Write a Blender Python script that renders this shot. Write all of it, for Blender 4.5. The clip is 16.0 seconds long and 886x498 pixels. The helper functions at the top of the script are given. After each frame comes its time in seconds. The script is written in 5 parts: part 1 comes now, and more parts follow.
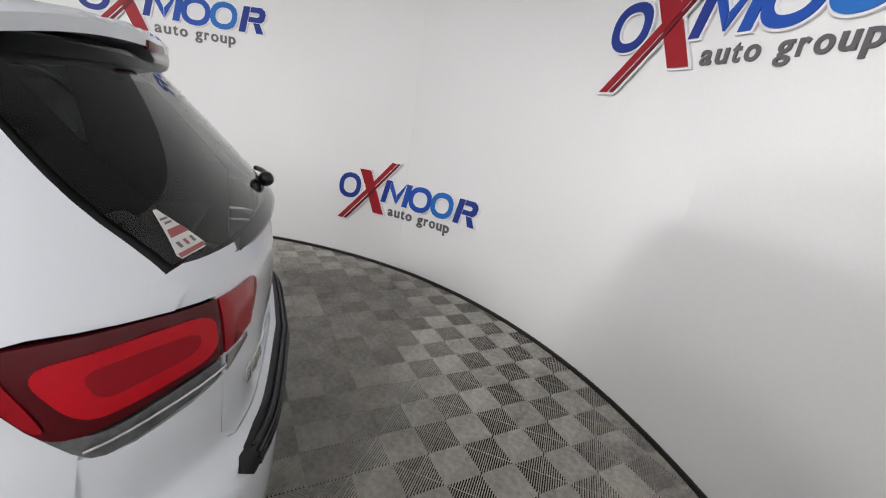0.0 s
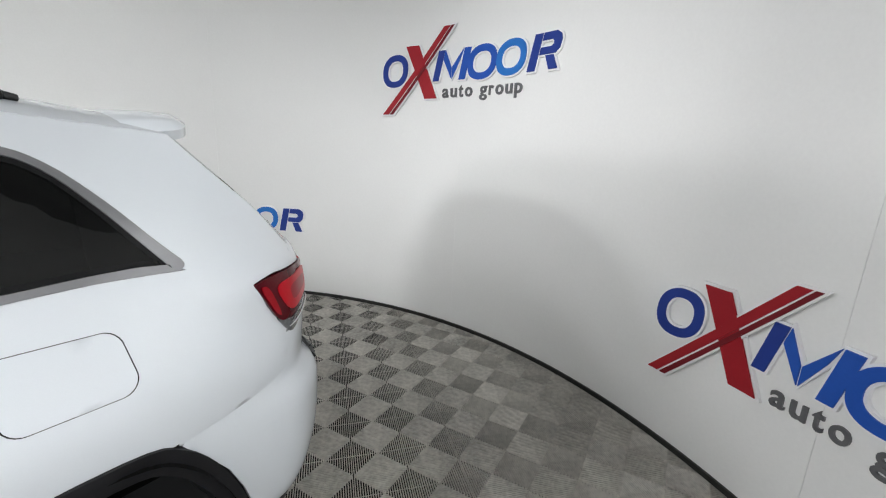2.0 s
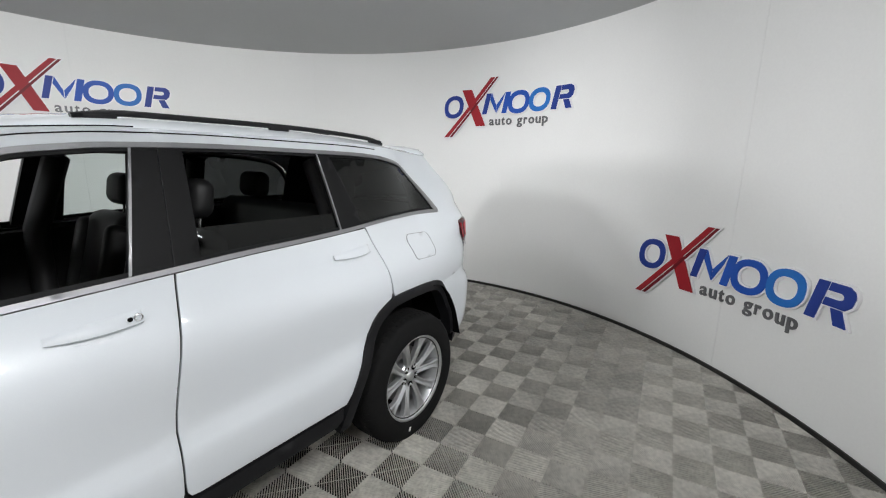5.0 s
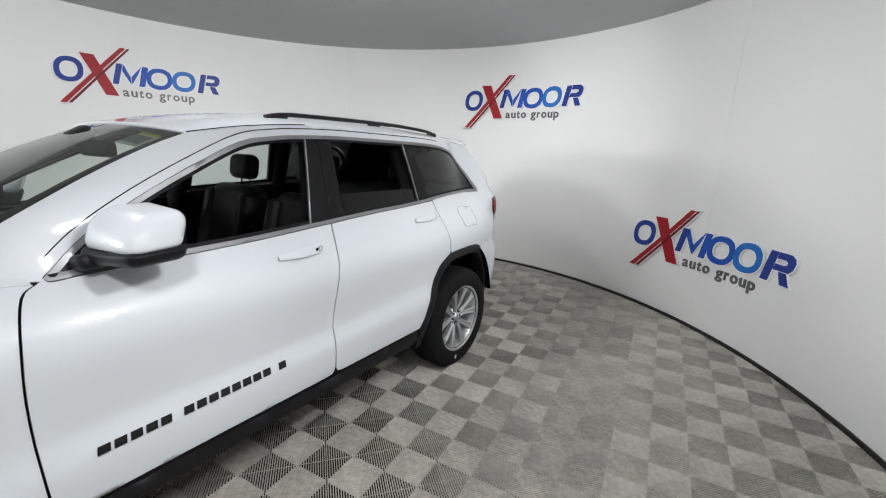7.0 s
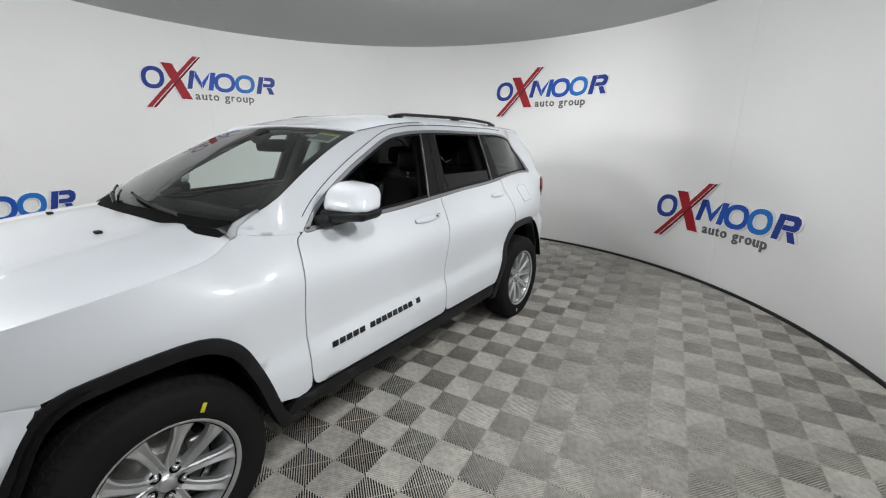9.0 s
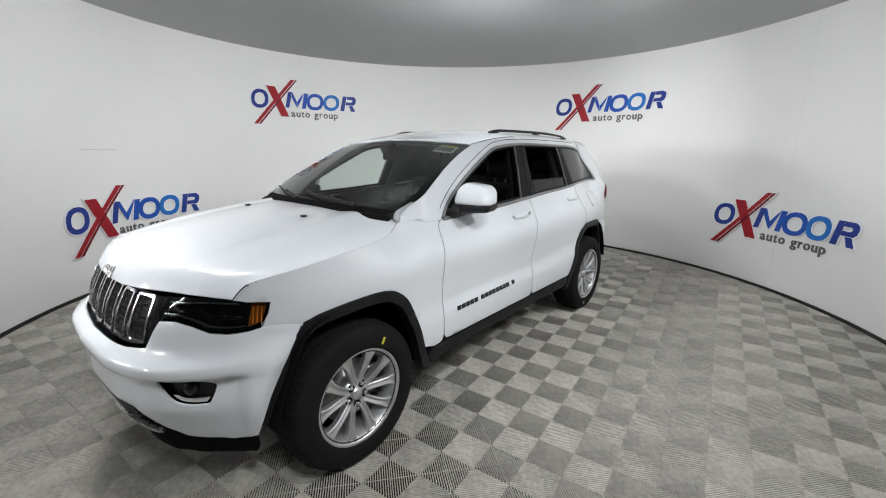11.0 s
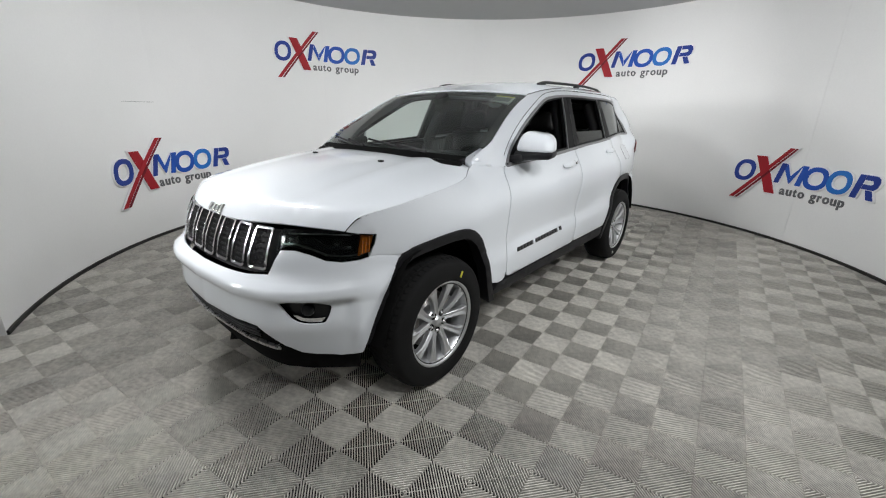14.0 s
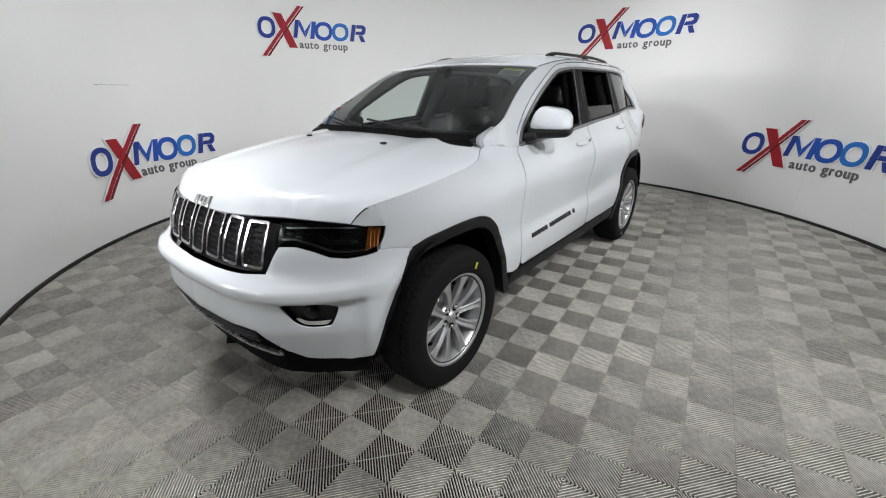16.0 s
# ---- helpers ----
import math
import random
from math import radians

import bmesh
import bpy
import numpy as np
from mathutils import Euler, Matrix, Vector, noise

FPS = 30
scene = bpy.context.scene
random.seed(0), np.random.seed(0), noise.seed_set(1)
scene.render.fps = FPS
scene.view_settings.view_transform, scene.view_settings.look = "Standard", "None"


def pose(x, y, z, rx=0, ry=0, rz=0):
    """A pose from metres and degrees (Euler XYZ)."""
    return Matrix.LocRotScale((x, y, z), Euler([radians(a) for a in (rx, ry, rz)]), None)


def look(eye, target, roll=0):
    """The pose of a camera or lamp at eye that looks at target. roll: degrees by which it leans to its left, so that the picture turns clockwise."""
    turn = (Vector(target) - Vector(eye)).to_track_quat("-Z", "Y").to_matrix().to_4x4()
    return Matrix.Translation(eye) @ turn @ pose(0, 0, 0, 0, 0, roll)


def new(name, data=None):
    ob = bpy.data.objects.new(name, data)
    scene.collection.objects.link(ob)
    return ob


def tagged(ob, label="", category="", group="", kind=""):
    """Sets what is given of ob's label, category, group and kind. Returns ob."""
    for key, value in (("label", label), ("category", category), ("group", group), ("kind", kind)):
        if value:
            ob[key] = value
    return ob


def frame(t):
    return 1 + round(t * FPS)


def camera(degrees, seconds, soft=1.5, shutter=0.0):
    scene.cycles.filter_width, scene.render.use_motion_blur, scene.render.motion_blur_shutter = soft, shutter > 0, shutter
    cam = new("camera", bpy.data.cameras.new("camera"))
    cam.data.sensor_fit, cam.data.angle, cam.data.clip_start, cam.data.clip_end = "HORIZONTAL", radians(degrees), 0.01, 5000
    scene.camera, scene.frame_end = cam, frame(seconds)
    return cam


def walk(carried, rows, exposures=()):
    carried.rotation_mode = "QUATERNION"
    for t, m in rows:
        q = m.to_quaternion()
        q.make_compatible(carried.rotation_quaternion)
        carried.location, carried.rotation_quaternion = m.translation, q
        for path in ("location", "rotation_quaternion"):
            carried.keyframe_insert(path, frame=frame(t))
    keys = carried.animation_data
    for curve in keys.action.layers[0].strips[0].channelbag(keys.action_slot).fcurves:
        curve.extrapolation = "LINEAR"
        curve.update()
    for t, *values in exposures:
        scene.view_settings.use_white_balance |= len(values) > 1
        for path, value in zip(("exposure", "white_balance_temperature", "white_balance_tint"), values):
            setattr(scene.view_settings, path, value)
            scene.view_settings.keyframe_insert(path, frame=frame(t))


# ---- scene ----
cam = camera(94.49, 16.0, 1.15)
PATH = [
    (0, (-2.386, 1.464, 1.604), (-3.156, -0.290, 1.027), 8.45),
    (0.5, (-2.206, 1.680, 1.617), (-3.275, 0.060, 1.134), 8.61),
    (1, (-1.937, 1.927, 1.627), (-3.169, 0.419, 1.172), 4.50),
    (1.5, (-1.704, 1.942, 1.615), (-3.136, 0.626, 1.149), 3.61),
    (2, (-1.381, 1.936, 1.629), (-2.981, 0.827, 1.170), 2.40),
    (2.5, (-1.147, 2.053, 1.623), (-2.803, 1.036, 1.149), 1.15),
    (3, (-0.872, 2.255, 1.639), (-2.556, 1.264, 1.212), 0.35),
    (3.5, (-0.643, 2.302, 1.656), (-2.310, 1.272, 1.255), -0.75),
    (4, (-0.281, 2.232, 1.616), (-1.937, 1.182, 1.225), 0.01),
    (6.3, (0.840, 2.368, 1.591), (-0.757, 1.243, 1.159), 1.69),
    (6.5, (0.919, 2.358, 1.598), (-0.687, 1.249, 1.159), 1.92),
    (7, (1.096, 2.400, 1.606), (-0.531, 1.335, 1.139), 2.66),
    (7.5, (1.290, 2.439, 1.630), (-0.338, 1.401, 1.109), 2.46),
    (8, (1.474, 2.438, 1.599), (-0.146, 1.406, 1.043), 1.71),
    (8.5, (1.708, 2.370, 1.591), (0.094, 1.322, 1.046), 1.11),
    (9, (1.925, 2.350, 1.599), (0.326, 1.267, 1.078), 0.72),
    (9.5, (2.131, 2.398, 1.580), (0.556, 1.273, 1.073), 0.59),
    (10, (2.353, 2.377, 1.574), (0.809, 1.210, 1.072), 0.51),
    (10.2, (2.413, 2.340, 1.590), (0.888, 1.146, 1.090), 0.49),
    (12.3, (2.934, 2.404, 1.565), (1.446, 1.149, 1.107), 0.58),
    (12.5, (2.969, 2.384, 1.557), (1.481, 1.132, 1.088), 0.36),
    (13, (3.069, 2.282, 1.556), (1.583, 1.049, 1.036), 0.51),
    (13.5, (3.106, 2.200, 1.533), (1.626, 0.986, 0.955), 0.71),
    (14, (3.072, 2.173, 1.516), (1.599, 0.983, 0.874), 1.04),
    (14.5, (2.988, 2.156, 1.502), (1.543, 0.951, 0.825), 1.03),
    (15, (2.933, 2.145, 1.493), (1.495, 0.939, 0.802), 0.97),
    (15.5, (2.936, 2.055, 1.502), (1.475, 0.889, 0.789), 0.08),
    (16, (2.983, 1.970, 1.492), (1.511, 0.826, 0.766), -0.18),
]
walk(cam, [(t, look(eye, target, roll)) for t, eye, target, roll in PATH], exposures=[(0.0, 0.06, 6630, 14), (0.5, 0.03, 6560, 12), (1.0, -0.12, 6500, 10), (1.5, -0.04, 6500, 10), (2.0, 0.04, 6500, 10), (3.0, 0.02, 6500, 10), (4.0, -0.02, 6500, 10), (7.0, 0.0, 6500, 10), (16.0, 0.0, 6500, 10)])

# ---- the booth: one round room, open at the car's nose ----
CX, CY, RAD, TOP = -0.585, -0.231, 3.903, 3.06
OPEN_A, OPEN_B = 58.0, -22.0          # the entrance, degrees round the centre


def at(deg, r, z=0.0):
    return Vector((CX + r * math.cos(radians(deg)), CY + r * math.sin(radians(deg)), z))


# ---- light ----
world = bpy.data.worlds.new("world")
scene.world = world
world.use_nodes = True
world.node_tree.nodes["Background"].inputs[0].default_value = (0.9, 0.95, 1.0, 1)
world.node_tree.nodes["Background"].inputs[1].default_value = 0.02


def lamp(name, eye, target, size, power, spread=180, colour=(0.975, 0.985, 1.0), shape="DISK", size_y=None):
    la = bpy.data.lights.new(name, "AREA")
    la.shape, la.size, la.energy, la.color = shape, size, power, colour
    la.spread = radians(spread)
    if size_y:
        la.size_y = size_y
    ob = new(name, la)
    ob.matrix_world = look(eye, target)
    return ob


LAMPS = [
    # unseen fills under the ceiling, placed and aimed to bring up the walls
    ("unseen_overhead_fill", (0.5, 0.0, 2.98), (-2.54, 3.15, 1.3), 0.5, 29, 112),
    ("unseen_overhead_fill", (-1.1, 1.4, 2.98), (-4.49, -0.23, 1.9), 0.5, 14, 74),
    ("unseen_overhead_fill", (-0.4, 0.9, 2.98), (-2.54, -3.61, 1.4), 0.5, 48, 96),
    ("unseen_overhead_fill", (0.6, -0.2, 2.98), (1.37, -3.61, 1.3), 0.5, 36, 112),
    ("unseen_overhead_fill", (1.3, 2.4, 2.6), (-2.54, 3.15, 1.4), 0.4, 5, 105),
    # unseen fill added to light the floor along the car's left side
    ("unseen_side_lamp", (1.6, 2.7, 2.8), (0.6, 1.95, 0.0), 0.3, 15, 100),
    # two unseen lamps by the left wall, placed from the doors' highlights
    ("unseen_side_lamp", (0.1, 3.24, 2.75), (0.3, 0.9, 0.9), 0.25, 6.5, 80),
    ("unseen_side_lamp", (-0.7, 3.24, 2.75), (-1.75, 0.9, 1.15), 0.25, 6.5, 66),
    # unseen fill added outside the entrance to brighten the near floor
    ("unseen_outer_lamp", (2.9, 3.5, 3.9), (2.1, 2.3, 0.0), 0.6, 26, 110),
    # unseen far lamp, placed from the car's shadow on the back wall
    ("unseen_outer_lamp", (8.5, -1.4, 3.55), (-4.4, 0.37, 1.25), 0.9, 15, 44),
    # two more unseen fills, added to brighten the floor ahead of the nose
    ("unseen_overhead_fill", (2.2, -0.5, 2.98), (3.0, 0.3, 0.0), 0.4, 15, 110),
    ("unseen_overhead_fill", (1.9, -2.1, 2.98), (3.5, 0.2, 0.0), 0.4, 12, 60),
    ("studio_lamp", (5.0, -2.05, 2.0), (-4.2, 1.2, 1.6), 0.6, 20, 70),
]
for l in LAMPS:
    lamp(*l)


# ---- materials ----
def mat(name, rgb, rough=0.5, metal=0.0, coat=0.0, var=0.0, scale=6.0, fine=90.0, bump=0.0, spec=None, rvar=0.0, each=0.0):
    """A procedural surface: base colour varied at two scales, roughness varied, fine bump; each: variation from piece to piece."""
    m = bpy.data.materials.new(name)
    m.use_nodes = True
    nt = m.node_tree
    b = nt.nodes["Principled BSDF"]
    b.inputs["Base Color"].default_value = (*rgb, 1)
    b.inputs["Roughness"].default_value = rough
    b.inputs["Metallic"].default_value = metal
    b.inputs["Coat Weight"].default_value = coat
    b.inputs["Coat Roughness"].default_value = 0.04
    if spec is not None:
        b.inputs["Specular IOR Level"].default_value = spec
    if var or bump or rvar or each:
        co = nt.nodes.new("ShaderNodeTexCoord")
        n1, n2 = nt.nodes.new("ShaderNodeTexNoise"), nt.nodes.new("ShaderNodeTexNoise")
        n1.inputs["Scale"].default_value, n2.inputs["Scale"].default_value = scale, fine
        n1.inputs["Detail"].default_value = n2.inputs["Detail"].default_value = 4
        for n in (n1, n2):
            nt.links.new(co.outputs["Object"], n.inputs["Vector"])
        add = nt.nodes.new("ShaderNodeMath")
        add.operation = "ADD"
        nt.links.new(n1.outputs["Fac"], add.inputs[0])
        nt.links.new(n2.outputs["Fac"], add.inputs[1])
        src = add.outputs[0]
        if each:
            info, mul, plus = nt.nodes.new("ShaderNodeObjectInfo"), nt.nodes.new("ShaderNodeMath"), nt.nodes.new("ShaderNodeMath")
            mul.operation, plus.operation = "MULTIPLY_ADD", "ADD"
            mul.inputs[1].default_value, mul.inputs[2].default_value = each, -each / 2
            nt.links.new(info.outputs["Random"], mul.inputs[0])
            nt.links.new(mul.outputs[0], plus.inputs[0])
            nt.links.new(src, plus.inputs[1])
            src = plus.outputs[0]
        if var or each:
            ramp = nt.nodes.new("ShaderNodeMapRange")
            ramp.inputs["From Min"].default_value, ramp.inputs["From Max"].default_value = 0.6, 1.4
            ramp.inputs["To Min"].default_value, ramp.inputs["To Max"].default_value = 1 - max(var, 0.02), 1 + max(var, 0.02)
            nt.links.new(src, ramp.inputs["Value"])
            mix = nt.nodes.new("ShaderNodeMix")
            mix.data_type, mix.blend_type = "RGBA", "MULTIPLY"
            mix.inputs["Factor"].default_value = 1
            mix.inputs["A"].default_value = (*rgb, 1)
            nt.links.new(ramp.outputs["Result"], mix.inputs["B"])
            nt.links.new(mix.outputs["Result"], b.inputs["Base Color"])
        if rvar:
            rr = nt.nodes.new("ShaderNodeMapRange")
            rr.inputs["From Min"].default_value, rr.inputs["From Max"].default_value = 0.6, 1.4
            rr.inputs["To Min"].default_value, rr.inputs["To Max"].default_value = rough - rvar, rough + rvar
            nt.links.new(add.outputs[0], rr.inputs["Value"])
            nt.links.new(rr.outputs["Result"], b.inputs["Roughness"])
        if bump:
            bp = nt.nodes.new("ShaderNodeBump")
            bp.inputs["Strength"].default_value, bp.inputs["Distance"].default_value = 0.4, bump
            nt.links.new(n2.outputs["Fac"], bp.inputs["Height"])
            nt.links.new(bp.outputs["Normal"], b.inputs["Normal"])
    return m


def glass(name, tint, rough=0.0):
    m = bpy.data.materials.new(name)
    m.use_nodes = True
    nt = m.node_tree
    nt.nodes.remove(nt.nodes["Principled BSDF"])
    out = nt.nodes["Material Output"]
    tr, gl, mx, fr = (nt.nodes.new(k) for k in ("ShaderNodeBsdfTransparent", "ShaderNodeBsdfGlossy", "ShaderNodeMixShader", "ShaderNodeFresnel"))
    tr.inputs[0].default_value = (*tint, 1)
    gl.inputs["Roughness"].default_value = 0.02
    gl.inputs["Color"].default_value = (0.95, 0.97, 0.96, 1)
    fr.inputs["IOR"].default_value = 1.45
    nt.links.new(fr.outputs[0], mx.inputs[0])
    nt.links.new(tr.outputs[0], mx.inputs[1])
    nt.links.new(gl.outputs[0], mx.inputs[2])
    nt.links.new(mx.outputs[0], out.inputs["Surface"])
    return m


WALL = mat("white_wall_board", (0.82, 0.82, 0.805), 0.55, var=0.025, scale=1.3, fine=60, bump=0.0006, rvar=0.06, each=0.25)
CEIL = mat("ceiling_board", (0.50, 0.51, 0.51), 0.85, var=0.03, scale=0.8, fine=40, bump=0.001)
BASE = mat("black_base_strip", (0.015, 0.014, 0.013), 0.5, var=0.3, scale=9, bump=0.0004)
TILE = mat("grey_plastic_tile", (0.51, 0.493, 0.448), 0.55, spec=0.3, var=0.40, scale=5.0, fine=34, bump=0.0004, rvar=0.1, each=0.3)
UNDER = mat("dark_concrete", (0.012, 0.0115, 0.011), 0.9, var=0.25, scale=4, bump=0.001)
GARAGE = mat("garage_paint", (0.62, 0.62, 0.6), 0.7, var=0.05, scale=0.7, bump=0.001)
LOGO_WHITE = mat("white_acrylic", (0.85, 0.85, 0.86), 0.35, var=0.01, scale=5)
LOGO_NAVY = mat("navy_blue_acrylic", (0.018, 0.045, 0.26), 0.5, spec=0.3, var=0.05, scale=5)
LOGO_BLUE = mat("blue_acrylic", (0.016, 0.085, 0.42), 0.5, spec=0.3, var=0.05, scale=5)
LOGO_LIGHT = mat("light_blue_acrylic", (0.02, 0.16, 0.52), 0.5, spec=0.3, var=0.05, scale=5)
LOGO_RED = mat("red_acrylic", (0.33, 0.012, 0.02), 0.5, spec=0.3, var=0.08, scale=5)
LOGO_DARKRED = mat("dark_red_acrylic", (0.16, 0.008, 0.014), 0.5, spec=0.3, var=0.08, scale=5)
LOGO_GREY = mat("grey_acrylic", (0.12, 0.12, 0.125), 0.4, var=0.05, scale=5)

PAINT = mat("white_car_paint", (0.765, 0.80, 0.835), 0.35, coat=1.0, var=0.012, scale=2.0, fine=400, rvar=0.03)
CLAD = mat("black_plastic_cladding", (0.008, 0.008, 0.0095), 0.5, spec=0.35, var=0.2, scale=12, fine=500, bump=0.0003)
PILLAR = mat("matt_black_film", (0.008, 0.008, 0.0085), 0.55, spec=0.2, var=0.1, scale=12)
PIANO = mat("polished_black", (0.004, 0.004, 0.0045), 0.08, coat=1.0, var=0.05, scale=8)
GLOSS = mat("gloss_black", (0.009, 0.009, 0.010), 0.3, spec=0.4, var=0.05, scale=8)
DEEP = mat("black_underbody", (0.005, 0.005, 0.005), 0.9, spec=0.1, var=0.3, scale=9, bump=0.001)
CHROME = mat("chrome", (0.80, 0.80, 0.81), 0.21, 1.0, var=0.02, scale=20, rvar=0.03)
SATIN = mat("satin_chrome", (0.55, 0.55, 0.56), 0.28, 1.0, var=0.04, scale=20, rvar=0.05)
TRIMGREY = mat("brushed_grey_trim", (0.32, 0.32, 0.33), 0.42, 0.75, var=0.03, scale=20)
ALLOY = mat("silver_alloy", (0.66, 0.67, 0.68), 0.32, 0.85, coat=0.3, var=0.02, scale=6, fine=30, rvar=0.02)
STEEL = mat("brake_steel", (0.30, 0.29, 0.28), 0.4, 0.9, var=0.15, scale=40)
RUBBER = mat("tyre_rubber", (0.008, 0.008, 0.008), 0.8, spec=0.2, var=0.25, scale=14, fine=180, bump=0.0008)
RED = mat("red_lamp_lens", (0.34, 0.003, 0.010), 0.25, coat=0.25, spec=0.3, var=0.12, scale=18)
GUIDE = mat("bright_red_lens", (0.52, 0.004, 0.014), 0.3, coat=0.15, spec=0.25, var=0.06, scale=18)
REDMID = mat("deep_red_lens", (0.30, 0.002, 0.010), 0.3, coat=0.15, spec=0.25, var=0.12, scale=18)
REDDARK = mat("dark_red_lens", (0.085, 0.0015, 0.005), 0.25, coat=0.2, spec=0.3, var=0.12, scale=18)
AMBER = mat("amber_lens", (0.62, 0.15, 0.010), 0.15, coat=1.0, var=0.1, scale=30)
MESHGREY = mat("dark_grille_mesh", (0.012, 0.012, 0.013), 0.45, 0.0, var=0.1, scale=20)
SMOKE = mat("grey_lamp_lens", (0.16, 0.165, 0.17), 0.15, 0.3, coat=0.8, var=0.4, scale=26)
CLEAR = mat("clear_reflector", (0.55, 0.56, 0.58), 0.12, 0.7, coat=1.0, var=0.2, scale=40)
TRIM = mat("black_interior", (0.022, 0.022, 0.023), 0.6, var=0.2, scale=14, fine=220, bump=0.0005)
SEAT = mat("black_leather", (0.012, 0.012, 0.0125), 0.5, var=0.2, scale=16, fine=260, bump=0.0008)
HEADLINER = mat("grey_headliner", (0.30, 0.29, 0.28), 0.9, var=0.05, scale=10)
PAPER = mat("white_paper", (0.8, 0.8, 0.76), 0.6, var=0.03, scale=30)
YELLOW = mat("yellow_marking", (0.62, 0.58, 0.04), 0.6, var=0.06, scale=30)
INKRED = mat("red_print", (0.38, 0.11, 0.11), 0.5, var=0.05, scale=30)
INK = mat("grey_print", (0.2, 0.2, 0.2), 0.6, var=0.05, scale=30)
WINDSCREEN = glass("windscreen_glass", (0.66, 0.74, 0.70))
TINTED = glass("privacy_glass", (0.035, 0.038, 0.038))
REARGLASS = glass("rear_glass", (0.36, 0.38, 0.375))
SIDEGLASS = glass("side_glass", (0.62, 0.68, 0.66))


# ---- mesh tools ----
def tri_mesh(verts, faces, name):
    me = bpy.data.meshes.new(name)
    me.from_pydata(verts, [], faces)
    me.update()
    return me


def solid(name, data, material, parent=None, label="", smooth=True):
    """One mesh object under a thing; data: a bmesh or a mesh."""
    if isinstance(data, bmesh.types.BMesh):
        me = bpy.data.meshes.new(name)
        data.normal_update()
        data.to_mesh(me)
        data.free()
    else:
        me = data
    if smooth:
        me.shade_smooth()
    me.materials.append(material)
    ob = new(name, me)
    ob.parent = parent
    if label:
        ob["label"] = label
    return ob


def empty(name, m=None, parent=None):
    ob = new(name)
    ob.empty_display_size = 0.1
    ob.parent = parent
    if m is not None:
        ob.matrix_basis = m
    return ob


def spline(xs, ys):
    """A smooth function through a few knots, flat beyond the ends."""
    xs, ys = list(xs), list(ys)
    n = len(xs)
    sl = [(ys[i + 1] - ys[i]) / (xs[i + 1] - xs[i]) for i in range(n - 1)]
    tg = [sl[0]] + [0.0 if sl[i - 1] * sl[i] <= 0 else 2 * sl[i - 1] * sl[i] / (sl[i - 1] + sl[i]) for i in range(1, n - 1)] + [sl[-1]]

    def f(x):
        if x <= xs[0]:
            return ys[0]
        if x >= xs[-1]:
            return ys[-1]
        i = 0
        while xs[i + 1] < x:
            i += 1
        h = xs[i + 1] - xs[i]
        t = (x - xs[i]) / h
        return ((1 + 2 * t) * (1 - t) ** 2 * ys[i] + t * (1 - t) ** 2 * h * tg[i] + t * t * (3 - 2 * t) * ys[i + 1] + t * t * (t - 1) * h * tg[i + 1])
    return f


def bend(pts, n=5):
    """A smooth run of points through the given ones."""
    out = []
    p = [pts[0]] + list(pts) + [pts[-1]]
    for i in range(1, len(p) - 2):
        for k in range(n):
            t = k / n
            out.append(tuple(0.5 * (2 * p[i][a] + (p[i + 1][a] - p[i - 1][a]) * t + (2 * p[i - 1][a] - 5 * p[i][a] + 4 * p[i + 1][a] - p[i + 2][a]) * t * t
                                    + (3 * p[i][a] - p[i - 1][a] - 3 * p[i + 1][a] + p[i + 2][a]) * t ** 3) for a in range(2)))
    return out + [tuple(pts[-1])]


def dense(poly, step):
    out = []
    for i, a in enumerate(poly):
        b = poly[(i + 1) % len(poly)]
        d = math.hypot(b[0] - a[0], b[1] - a[1])
        if d < 1e-5:
            continue
        k = max(1, int(d / step))
        out += [(a[0] + (b[0] - a[0]) * j / k, a[1] + (b[1] - a[1]) * j / k) for j in range(k)]
    return out


def inside(pts, poly):
    x, y = pts[:, 0], pts[:, 1]
    res = np.zeros(len(pts), bool)
    for i in range(len(poly)):
        (x1, y1), (x2, y2) = poly[i], poly[i - 1]
        if y1 != y2:
            res ^= ((y1 > y) != (y2 > y)) & (x < (x2 - x1) * (y - y1) / (y2 - y1) + x1)
    return res


